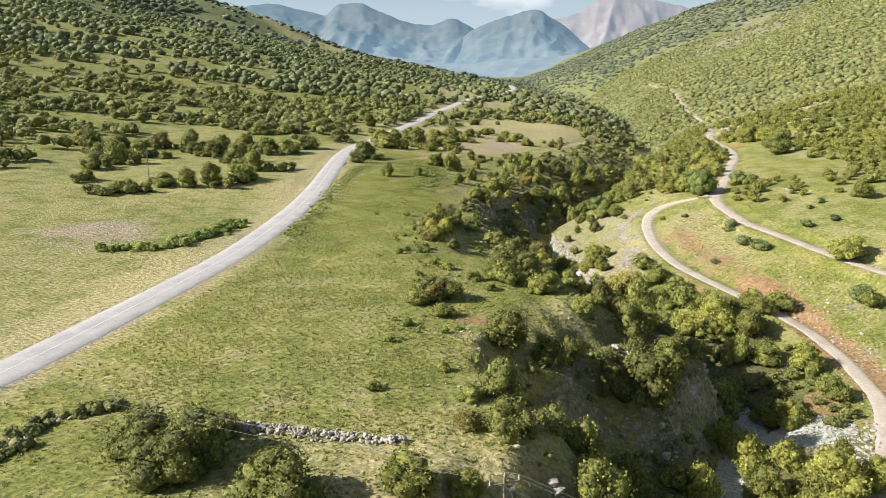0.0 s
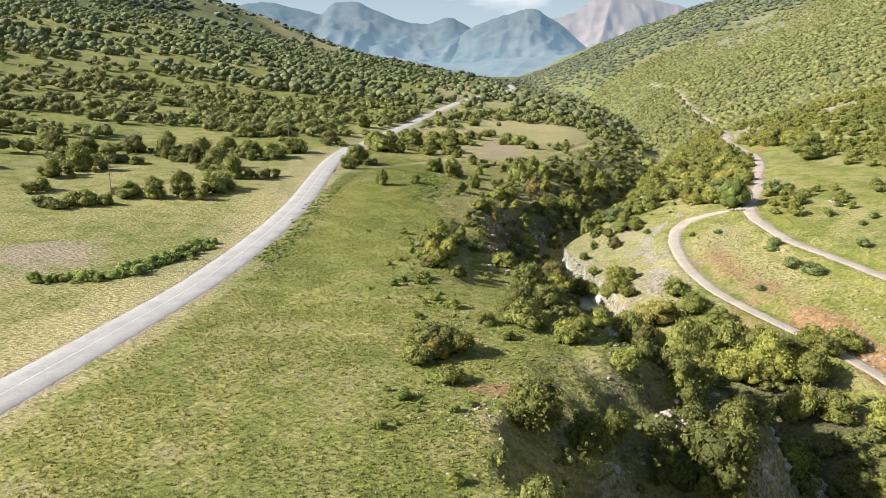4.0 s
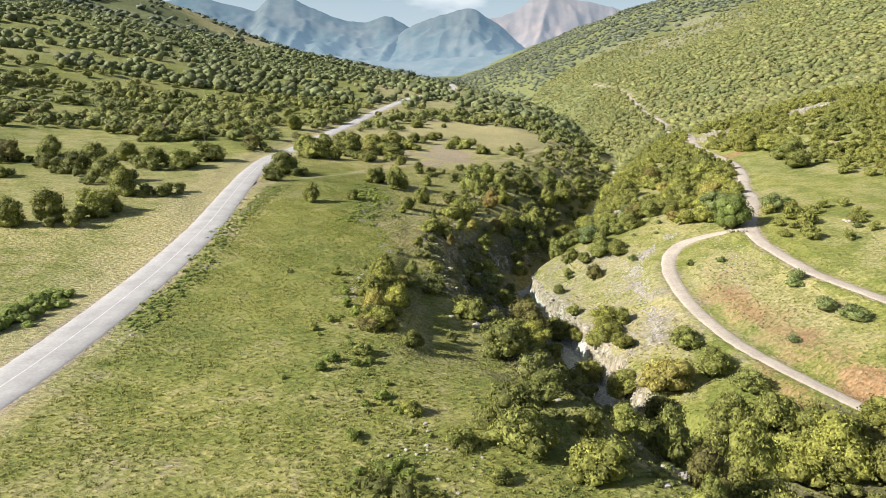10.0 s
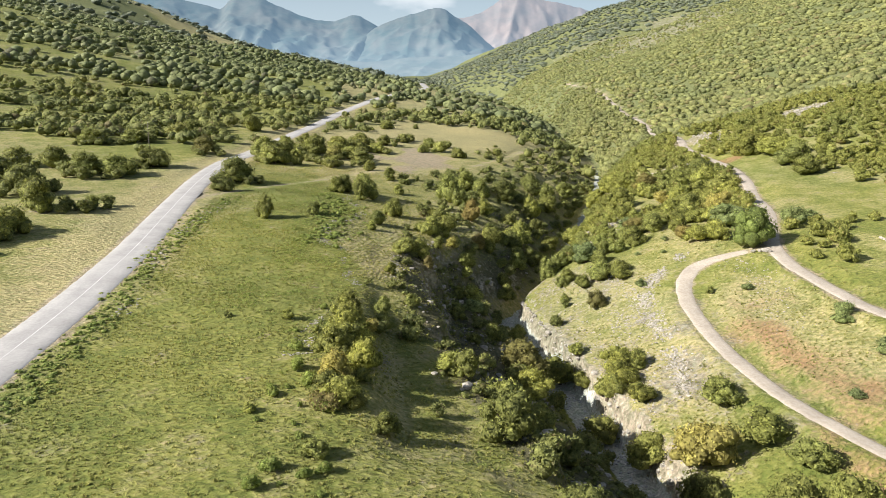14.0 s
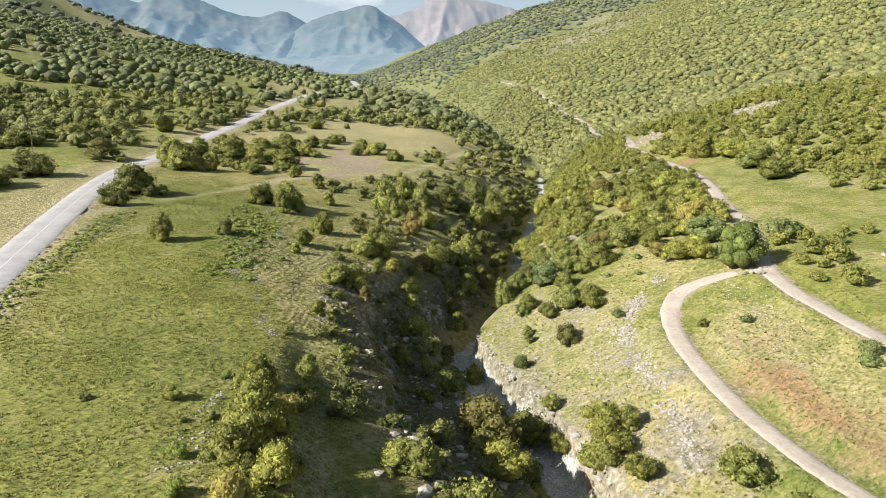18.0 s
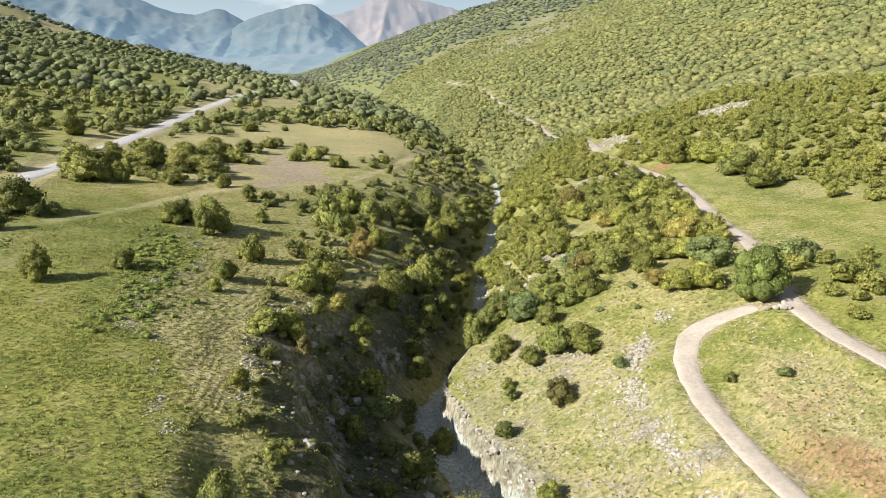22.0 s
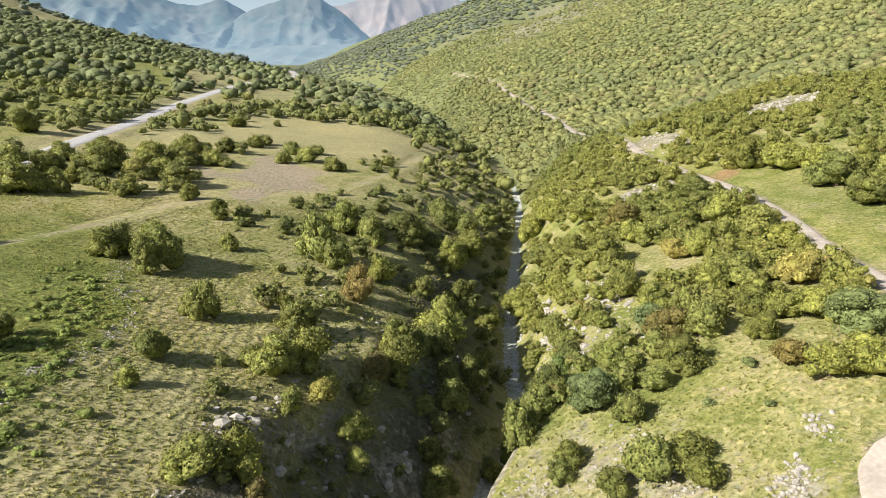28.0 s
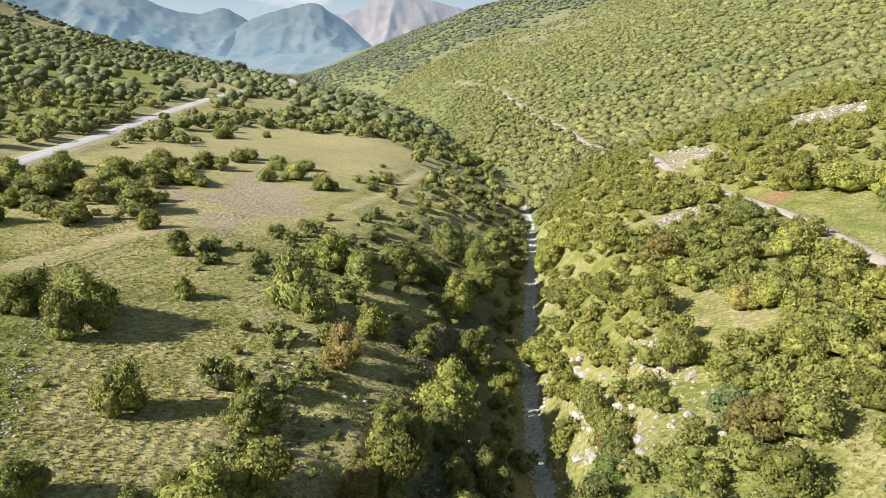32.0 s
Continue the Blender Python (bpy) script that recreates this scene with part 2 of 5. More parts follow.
def hills(x, y):
    """The land without roads: two flanks, cut by the gorge. Height, and how much of a rock wall it is."""
    shape = np.shape(x)
    x, y = np.ravel(np.asarray(x, float)), np.ravel(np.asarray(y, float))
    wob = (grain(x, y, 9, 3) - 0.5) * 3.0 + (grain(x, y, 3.1, 5) - 0.5) * 1.2
    riv = spline(RIVER_Y, np.stack([RIVER_X, RIVER_Z, WALL_LEFT, WALL_RIGHT], 1), y)
    side = x - riv[:, 0]
    near = step(60, 20, np.abs(side)) * step(460, 330, y)
    left = across(LEFT_AT, spline(STATIONS, LEFT_TAB, y), x)
    right = across(RIGHT_AT, spline(STATIONS, RIGHT_TAB, y), x)
    # a low scarp under the meadow rim, with a bench below it
    left = left - 2.0 * step(0, 4.5, x) * step(17, 9, x) * step(118, 132, y) * step(178, 162, y)
    base = np.where(side < 0, left, right)
    width = np.where(side < 0, riv[:, 2], riv[:, 3]) * (1 + 0.3 * (wob / 2) * near)
    hw = 1.9 - 0.9 * step(205, 235, y) + 0.004 * np.maximum(y - 300, 0)
    t = np.clip((np.abs(side) - hw) / np.maximum(width, 0.5), 0, 1)
    cliff = np.where(side < 0, 0.35, 0.9) * step(270, 215, y)
    scarp = np.where(side < 0, 1.0, 0.0) * step(216, 182, y)
    ledge = np.interp(t, [0, 0.06, 0.12, 0.3, 0.45, 0.58, 0.66, 0.8, 0.95, 1], [0, 0.05, 0.22, 0.38, 0.46, 0.58, 0.87, 0.965, 0.985, 1])
    # between the meadow and the stream the near side falls in two grassy benches with a cleft between them
    benches = np.interp(t, [0, 0.08, 0.24, 0.32, 0.58, 0.64, 0.72, 0.8, 1], [0, 0.12, 0.52, 0.6, 0.74, 0.7, 0.84, 0.9, 1])
    sheer = np.interp(t, [0, 0.1, 0.45, 0.6, 0.68, 0.85, 1], [0, 0.06, 0.16, 0.28, 0.74, 0.87, 1])
    steep = step(92, 78, y)
    ledge = ledge * (1 - steep) + sheer * steep
    two = step(78, 92, y) * step(134, 112, y)
    ledge = ledge * (1 - two) + benches * two
    smooth_t = (1 - (1 - t) ** 2.2) * (1 - scarp) + ledge * scarp
    cliff = cliff * (1 - scarp)
    shape_t = smooth_t * (1 - cliff) + (np.clip(t * 1.25, 0, 1) ** 0.8) * cliff
    steps = shape_t + 0.045 * np.sin(shape_t * 22 + grain(x, y, 14, 2) * 9) * cliff * t * (1 - t) * 4
    z = riv[:, 1] + (base - riv[:, 1]) * steps
    rough = (grain(x, y, 26, 1) - 0.5) * 1.5 + (grain(x, y, 7, 2) - 0.5) * 0.5
    wall = np.clip(4 * t * (1 - t), 0, 1) * near
    z = z + rough * step(0, 1, t) * (0.35 + 0.4 * step(250, 500, y)) + wob * 0.6 * wall + (grain(x, y, 2.3, 8) - 0.5) * 1.3 * wall * step(0.05, 0.4, t) * (side < 0)
    z = z + (grain(x, y, 90, 6) - 0.5) * 10 * step(380, 800, y) * step(30, 120, np.abs(side))
    return z.reshape(shape), wall.reshape(shape), t.reshape(shape), side.reshape(shape)


def smooth_heights(pts, window):
    z = hills(pts[:, 0], pts[:, 1])[0]
    k = np.ones(window) / window
    return np.convolve(np.pad(z, window // 2, mode="edge"), k, "valid")[: len(z)]


ROAD_Z, LOW_Z, HIGH_Z, SIDE_Z = smooth_heights(ROAD_PTS, 9), smooth_heights(LOW_PTS, 5), smooth_heights(HIGH_PTS, 7), smooth_heights(SIDE_PTS, 5)
WAYS = [(ROAD_PTS, ROAD_Z, 3.9, 4.5), (LOW_PTS, LOW_Z, 2.0, 3.0), (HIGH_PTS, HIGH_Z, 2.0, 3.0), (SIDE_PTS, SIDE_Z, 1.6, 2.5)]


def ground_z(x, y):
    """The finished ground: hills with the roads bedded into them."""
    x, y = np.asarray(x, float), np.asarray(y, float)
    z = hills(x, y)[0]
    for pts, zs, half, ease in WAYS:
        d, s = line_near(pts, x, y)
        w = step(half + ease, half, d)
        z = z * (1 - w) + np.interp(s, np.arange(len(zs)), zs) * w
    return z


# ---- materials ----
def material(name, rough=0.9):
    m = bpy.data.materials.new(name)
    m.use_nodes = True
    b = m.node_tree.nodes["Principled BSDF"]
    b.inputs["Roughness"].default_value = rough
    b.inputs["Specular IOR Level"].default_value = 0.25
    return m, m.node_tree.nodes, m.node_tree.links, b


def noise_node(nodes, links, scale, detail=4.0, vec=None, rough=0.55):
    n = nodes.new("ShaderNodeTexNoise")
    n.inputs["Scale"].default_value, n.inputs["Detail"].default_value, n.inputs["Roughness"].default_value = scale, detail, rough
    if vec:
        links.new(vec, n.inputs["Vector"])
    return n.outputs["Fac"]


def ramp_node(nodes, links, fac, stops):
    r = nodes.new("ShaderNodeValToRGB")
    e = r.color_ramp.elements
    while len(e) < len(stops):
        e.new(0.5)
    for el, (p, c) in zip(e, stops):
        el.position, el.color = p, (*c, 1)
    links.new(fac, r.inputs["Fac"])
    return r.outputs["Color"]


def mix_node(nodes, links, fac, a, b, kind="MIX"):
    n = nodes.new("ShaderNodeMix")
    n.data_type, n.blend_type = "RGBA", kind
    for v, socket in ((fac, n.inputs["Factor"]), (a, n.inputs["A"]), (b, n.inputs["B"])):
        if isinstance(v, (int, float)):
            socket.default_value = v
        elif isinstance(v, tuple):
            socket.default_value = (*v, 1)
        else:
            links.new(v, socket)
    return n.outputs["Result"]


def math_node(nodes, links, op, a, b=None):
    n = nodes.new("ShaderNodeMath")
    n.operation = op
    for v, socket in zip((a, b), n.inputs):
        if v is None:
            continue
        if isinstance(v, (int, float)):
            socket.default_value = v
        else:
            links.new(v, socket)
    return n.outputs[0]


def bump_node(nodes, links, height, strength, distance, bsdf):
    n = nodes.new("ShaderNodeBump")
    n.inputs["Strength"].default_value, n.inputs["Distance"].default_value = strength, distance
    links.new(height, n.inputs["Height"])
    links.new(n.outputs["Normal"], bsdf.inputs["Normal"])


def cover(nodes, name):
    n = nodes.new("ShaderNodeAttribute")
    n.attribute_name = name
    return n.outputs["Fac"]


def make_ground_material():
    m, nodes, links, b = material("ground_cover", 0.95)
    geo = nodes.new("ShaderNodeNewGeometry")
    pos = geo.outputs["Position"]
    big, mid, fine = noise_node(nodes, links, 0.035, 3, pos), noise_node(nodes, links, 0.22, 5, pos), noise_node(nodes, links, 1.7, 6, pos, 0.65)
    grass = ramp_node(nodes, links, fine, [(0.25, (0.1, 0.116, 0.026)), (0.5, (0.21, 0.22, 0.058)), (0.75, (0.31, 0.302, 0.1))])
    patchy = ramp_node(nodes, links, mid, [(0.35, (0.118, 0.15, 0.034)), (0.5, (0.225, 0.23, 0.06)), (0.66, (0.31, 0.298, 0.1))])
    grass = mix_node(nodes, links, 0.45, grass, patchy)
    dry = ramp_node(nodes, links, fine, [(0.25, (0.225, 0.198, 0.098)), (0.5, (0.37, 0.325, 0.172)), (0.78, (0.5, 0.44, 0.265))])
    soil = ramp_node(nodes, links, fine, [(0.25, (0.22, 0.17, 0.12)), (0.5, (0.34, 0.28, 0.21)), (0.8, (0.46, 0.4, 0.32))])
    red = ramp_node(nodes, links, fine, [(0.25, (0.2, 0.12, 0.06)), (0.55, (0.32, 0.205, 0.115)), (0.8, (0.42, 0.3, 0.19))])
    stone = ramp_node(nodes, links, noise_node(nodes, links, 0.9, 8, pos, 0.7), [(0.3, (0.11, 0.095, 0.07)), (0.5, (0.27, 0.24, 0.19)), (0.7, (0.45, 0.415, 0.35))])

    def mask(name, edge=0.35):
        soft = math_node(nodes, links, "MULTIPLY_ADD", math_node(nodes, links, "SUBTRACT", mid, 0.5), 1.6)
        n = soft.node
        links.new(cover(nodes, name), n.inputs[2])
        soft2 = math_node(nodes, links, "MULTIPLY_ADD", math_node(nodes, links, "SUBTRACT", fine, 0.5), 1.2)
        links.new(soft, soft2.node.inputs[2])
        r = nodes.new("ShaderNodeMapRange")
        r.interpolation_type = "SMOOTHSTEP"
        r.inputs["From Min"].default_value, r.inputs["From Max"].default_value = 0.5 - edge, 0.5 + edge
        links.new(soft2, r.inputs["Value"])
        return r.outputs["Result"]

    col = mix_node(nodes, links, mask("dry", 0.5), grass, dry)
    # brown slope cover, its dark tones also standing in for undergrowth shade
    shade_litter = ramp_node(nodes, links, fine, [(0.25, (0.05, 0.045, 0.03)), (0.5, (0.11, 0.105, 0.06)), (0.75, (0.19, 0.175, 0.11))])
    col = mix_node(nodes, links, mask("shade_litter"), col, shade_litter)
    brush = ramp_node(nodes, links, fine, [(0.25, (0.095, 0.115, 0.05)), (0.5, (0.155, 0.17, 0.075)), (0.75, (0.23, 0.23, 0.112))])
    col = mix_node(nodes, links, mask("brush"), col, brush)
    col = mix_node(nodes, links, mask("soil"), col, soil)
    col = mix_node(nodes, links, mask("red"), col, red)
    col = mix_node(nodes, links, mask("rock", 0.2), col, stone)
    pebbles = ramp_node(nodes, links, noise_node(nodes, links, 3.2, 6, pos, 0.75), [(0.3, (0.26, 0.265, 0.26)), (0.5, (0.45, 0.465, 0.46)), (0.7, (0.66, 0.68, 0.68))])
    col = mix_node(nodes, links, mask("gravel", 0.15), col, pebbles)
    tint = ramp_node(nodes, links, big, [(0.3, (0.82, 0.86, 0.8)), (0.7, (1.12, 1.08, 1.0))])
    col = mix_node(nodes, links, 1.0, col, tint, "MULTIPLY")
    # tussocks and sheep-trodden steps that follow the contours
    streak = nodes.new("ShaderNodeMapping")
    streak.inputs["Scale"].default_value = (0.7, 1.5, 1.0)
    streak.inputs["Rotation"].default_value = (0, 0, radians(-34))
    links.new(pos, streak.inputs["Vector"])
    tussock = noise_node(nodes, links, 1.0, 4, streak.outputs[0], 0.6)
    clump = nodes.new("ShaderNodeTexVoronoi")
    clump.feature, clump.inputs["Scale"].default_value, clump.inputs["Randomness"].default_value = "SMOOTH_F1", 2.3, 1.0
    warped = nodes.new("ShaderNodeVectorMath")
    warped.operation = "MULTIPLY_ADD"
    warped.inputs[1].default_value = (1.0, 1.0, 1.0)
    links.new(streak.outputs[0], warped.inputs[0])
    links.new(fine, warped.inputs[2])
    links.new(warped.outputs[0], clump.inputs["Vector"])
    mound = math_node(nodes, links, "SUBTRACT", 1.0, clump.outputs["Distance"])
    tussock = math_node(nodes, links, "ADD", math_node(nodes, links, "MULTIPLY", tussock, 0.55), math_node(nodes, links, "MULTIPLY", mound, 0.45))
    tone = ramp_node(nodes, links, tussock, [(0.4, (0.74, 0.81, 0.72)), (0.68, (1.2, 1.15, 1.14))])
    links.new(mix_node(nodes, links, 1.0, col, tone, "MULTIPLY"), b.inputs["Base Color"])
    sep = nodes.new("ShaderNodeSeparateXYZ")
    links.new(pos, sep.inputs[0])
    contour = math_node(nodes, links, "SINE", math_node(nodes, links, "ADD", math_node(nodes, links, "MULTIPLY", sep.outputs["Z"], 26.0), math_node(nodes, links, "MULTIPLY", mid, 17.0)))
    h = math_node(nodes, links, "ADD", math_node(nodes, links, "MULTIPLY", fine, 0.42), math_node(nodes, links, "MULTIPLY", tussock, 1.0))
    flat = nodes.new("ShaderNodeSeparateXYZ")
    links.new(geo.outputs["True Normal"], flat.inputs[0])
    level = nodes.new("ShaderNodeMapRange")
    level.inputs["From Min"].default_value, level.inputs["From Max"].default_value = 0.72, 0.93
    level.inputs["To Max"].default_value = 0.085
    links.new(flat.outputs["Z"], level.inputs["Value"])
    parched = nodes.new("ShaderNodeMapRange")
    parched.inputs["From Min"].default_value, parched.inputs["From Max"].default_value = 0.35, 0.8
    links.new(cover(nodes, "tread"), parched.inputs["Value"])
    treads = math_node(nodes, links, "MULTIPLY", level.outputs["Result"], parched.outputs["Result"])
    h = math_node(nodes, links, "ADD", h, math_node(nodes, links, "MULTIPLY", contour, treads))
    bump_node(nodes, links, h, 1.0, 0.52, b)
    return m


def make_leaf_material(name, dark, light, warm, amount, per_island=False, thin=0.3):
    m, nodes, links, b = material(name, 0.62)
    dark, light, warm = ((c[0], c[1], c[2] * 1.4) for c in (dark, light, warm))
    if per_island:
        rnd = nodes.new("ShaderNodeNewGeometry").outputs["Random Per Island"]
    else:
        rnd = nodes.new("ShaderNodeObjectInfo").outputs["Random"]
    geo = nodes.new("ShaderNodeNewGeometry")
    fine = noise_node(nodes, links, 2.2, 5, geo.outputs["Position"], 0.75)
    col = ramp_node(nodes, links, fine, [(0.3, dark), (0.68, light)])
    stand = noise_node(nodes, links, 0.035, 3, geo.outputs["Position"])
    col = mix_node(nodes, links, 1.0, col, ramp_node(nodes, links, stand, [(0.32, (0.86, 0.9, 0.92)), (0.68, (1.2, 1.15, 1.05))]), "MULTIPLY")
    r = nodes.new("ShaderNodeMapRange")
    r.inputs["From Min"].default_value, r.inputs["From Max"].default_value = 1 - amount, 1.02
    links.new(rnd, r.inputs["Value"])
    col = mix_node(nodes, links, math_node(nodes, links, "MULTIPLY", r.outputs["Result"], 0.75), col, warm)
    leafy = nodes.new("ShaderNodeMapRange")
    leafy.inputs["To Min"].default_value, leafy.inputs["To Max"].default_value = 0.62, 1.45
    links.new(nodes.new("ShaderNodeNewGeometry").outputs["Random Per Island"], leafy.inputs["Value"])
    val = nodes.new("ShaderNodeHueSaturation")
    v = nodes.new("ShaderNodeMapRange")
    v.inputs["To Min"].default_value, v.inputs["To Max"].default_value = 0.7, 1.3
    links.new(math_node(nodes, links, "FRACT", math_node(nodes, links, "MULTIPLY", rnd, 7.31)), v.inputs["Value"])
    links.new(math_node(nodes, links, "MULTIPLY", v.outputs["Result"], leafy.outputs["Result"]) if not per_island else v.outputs["Result"], val.inputs["Value"])
    links.new(col, val.inputs["Color"])
    links.new(val.outputs["Color"], b.inputs["Base Color"])
    bump_node(nodes, links, noise_node(nodes, links, 2.6 if per_island else 5.0, 4, geo.outputs["Position"], 0.7), 0.9, 0.35 if per_island else 0.22, b)
    tr = nodes.new("ShaderNodeBsdfTranslucent")
    links.new(val.outputs["Color"], tr.inputs["Color"])
    mx = nodes.new("ShaderNodeMixShader")
    mx.inputs["Fac"].default_value = thin
    links.new(b.outputs[0], mx.inputs[1])
    links.new(tr.outputs[0], mx.inputs[2])
    links.new(mx.outputs[0], nodes["Material Output"].inputs["Surface"])
    return m


def make_plain_material(name, stops, scale, rough=0.9, bump=0.3, dist=0.05):
    m, nodes, links, b = material(name, rough)
    geo = nodes.new("ShaderNodeNewGeometry")
    f = noise_node(nodes, links, scale, 7, geo.outputs["Position"], 0.65)
    g = noise_node(nodes, links, scale * 0.12, 3, geo.outputs["Position"])
    col = ramp_node(nodes, links, f, stops)
    col = mix_node(nodes, links, 1.0, col, ramp_node(nodes, links, g, [(0.3, (0.85, 0.85, 0.85)), (0.7, (1.1, 1.1, 1.1))]), "MULTIPLY")
    links.new(col, b.inputs["Base Color"])
    bump_node(nodes, links, f, bump, dist, b)
    return m


GROUND = make_ground_material()
OAK = make_leaf_material("oak_leaves", (0.045, 0.06, 0.012), (0.34, 0.35, 0.066), (0.28, 0.2, 0.06), 0.07, False, 0.28)
OLIVE = make_leaf_material("olive_green_leaves", (0.075, 0.09, 0.015), (0.4, 0.405, 0.07), (0.36, 0.25, 0.065), 0.12, False, 0.3)
PALE = make_leaf_material("pale_leaves", (0.09, 0.12, 0.03), (0.27, 0.315, 0.085), (0.26, 0.29, 0.085), 0.2, False, 0.3)
FRESH = make_leaf_material("fresh_green_leaves", (0.075, 0.11, 0.02), (0.3, 0.36, 0.07), (0.3, 0.35, 0.075), 0.2, False, 0.34)
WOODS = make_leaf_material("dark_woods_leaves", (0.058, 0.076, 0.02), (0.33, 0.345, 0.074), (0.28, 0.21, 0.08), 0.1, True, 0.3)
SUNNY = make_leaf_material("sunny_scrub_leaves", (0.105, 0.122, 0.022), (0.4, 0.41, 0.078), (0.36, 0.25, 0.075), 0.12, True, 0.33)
HILL = make_leaf_material("hillside_scrub_leaves", (0.12, 0.14, 0.038), (0.35, 0.36, 0.1), (0.32, 0.26, 0.092), 0.14, True, 0.33)
# far leaves: distance haze mixed into the greyer, bluer base colours
HAZED_WOODS = make_leaf_material("hazed_woods_leaves", (0.07, 0.092, 0.032), (0.3, 0.33, 0.1), (0.26, 0.23, 0.115), 0.1, True, 0.3)
HAZED_SCRUB = make_leaf_material("hazed_scrub_leaves", (0.11, 0.135, 0.07), (0.21, 0.235, 0.112), (0.2, 0.195, 0.115), 0.12, True, 0.3)
TUFT = make_leaf_material("grass_blades", (0.2, 0.22, 0.04), (0.4, 0.39, 0.085), (0.45, 0.39, 0.13), 0.3, True, 0.45)
WEED = make_leaf_material("lush_weeds", (0.15, 0.2, 0.034), (0.37, 0.43, 0.08), (0.4, 0.4, 0.08), 0.2, True, 0.4)
BARK = make_plain_material("bark", [(0.3, (0.06, 0.045, 0.03)), (0.7, (0.16, 0.125, 0.09))], 6, 0.95)
ASPHALT = make_plain_material("pale_asphalt", [(0.3, (0.33, 0.32, 0.305)), (0.7, (0.43, 0.415, 0.395))], 3, 0.85, 0.15, 0.02)
PAINT = make_plain_material("road_paint", [(0.3, (0.42, 0.415, 0.4)), (0.7, (0.68, 0.67, 0.65))], 5, 0.7, 0.1, 0.01)
DIRT = make_plain_material("dirt_track", [(0.25, (0.34, 0.29, 0.225)), (0.5, (0.42, 0.365, 0.295)), (0.75, (0.5, 0.445, 0.37))], 2.6, 0.95, 0.3, 0.03)
LIMESTONE = make_plain_material("limestone", [(0.25, (0.17, 0.155, 0.125)), (0.5, (0.37, 0.34, 0.285)), (0.75, (0.56, 0.525, 0.46))], 2.2, 0.9, 0.6, 0.1)
GRAVEL = make_plain_material("river_gravel", [(0.3, (0.28, 0.285, 0.28)), (0.5, (0.48, 0.49, 0.49)), (0.72, (0.68, 0.7, 0.7))], 2.5, 0.8, 0.6, 0.1)


# ---- meshes ----
def mesh_from(name, verts, faces, mats, smooth=True, slots=None):
    """A mesh from arrays; faces all of one corner count."""
    me = bpy.data.meshes.new(name)
    verts, faces = np.asarray(verts, np.float32), np.asarray(faces, np.int32)
    n = faces.shape[1]
    me.vertices.add(len(verts))
    me.vertices.foreach_set("co", verts.ravel())
    me.loops.add(faces.size)
    me.loops.foreach_set("vertex_index", faces.ravel())
    me.polygons.add(len(faces))
    me.polygons.foreach_set("loop_start", np.arange(0, faces.size, n, dtype=np.int32))
    me.polygons.foreach_set("loop_total", np.full(len(faces), n, np.int32))
    if slots is not None:
        me.polygons.foreach_set("material_index", np.asarray(slots, np.int32))
    me.update(calc_edges=True)
    me.polygons.foreach_set("use_smooth", np.full(len(faces), smooth, bool))
    for m in mats:
        me.materials.append(m)
    return me


def part(name, me, parent, label=""):
    ob = new(name, me)
    ob.parent = parent
    return tagged(ob, label)


def spread(lo, near_lo, near_hi, hi, fine, growth):
    """Coordinates that are finely spaced in the middle and wider and wider outside."""
    mid = list(np.arange(near_lo, near_hi, fine))
    out, s = [near_hi], fine
    while out[-1] < hi:
        s *= growth
        out.append(out[-1] + s)
    back, s = [], fine
    p = near_lo
    while p > lo:
        s *= growth
        p -= s
        back.append(p)
    return np.array(back[::-1] + mid + out)


def build_ground():
    xs = spread(-1800, -60, 110, 1900, 0.9, 1.045)
    ys = spread(-300, 30, 330, 3900, 0.9, 1.03)
    X, Y = np.meshgrid(xs, ys)
    Z = ground_z(X, Y)
    nx, ny = len(xs), len(ys)
    v = np.stack([X, Y, Z], -1).reshape(-1, 3)
    i = np.arange(nx * ny).reshape(ny, nx)
    f = np.stack([i[:-1, :-1], i[:-1, 1:], i[1:, 1:], i[1:, :-1]], -1).reshape(-1, 4)
    me = mesh_from("ground", v, f, [GROUND])
    for key, val in covers(X, Y, Z).items():
        a = me.attributes.new(key, "FLOAT", "POINT")
        a.data.foreach_set("value", np.ravel(val).astype(np.float32))
    return tagged(new("ground", me), "green and dry grass hillsides with pale limestone rock in the gorge", "ground", kind="structure")


def open_band(X, Y):
    """The bare grassy shoulder of the far left hill."""
    d = line_near([(-420, 1420), (-330, 1300), (-204, 1136), (-92, 944), (-40, 860)], X, Y)[0]
    return step(70, 25, d + 40 * (grain(X, Y, 60, 12) - 0.5))


def bare_hill(X, Y):
    """Grey stony ground high on the right flank."""
    return step(1.1, 0.4, np.hypot((X - 450) / 150, (Y - 1060) / 190) + 0.9 * (grain(X, Y, 45, 13) - 0.5))


STONE_ROW = [(-6.8, 142.7), (-4.6, 150.3), (-2.2, 161.9), (0.1, 169), (-1.1, 173.6), (-1.3, 182.7), (-1.4, 187.7), (-4.6, 191.2), (-4.5, 202.1), (-1.4, 210.3), (1.2, 217.2), (1.7, 221), (0.2, 232), (-1.3, 242.8)]


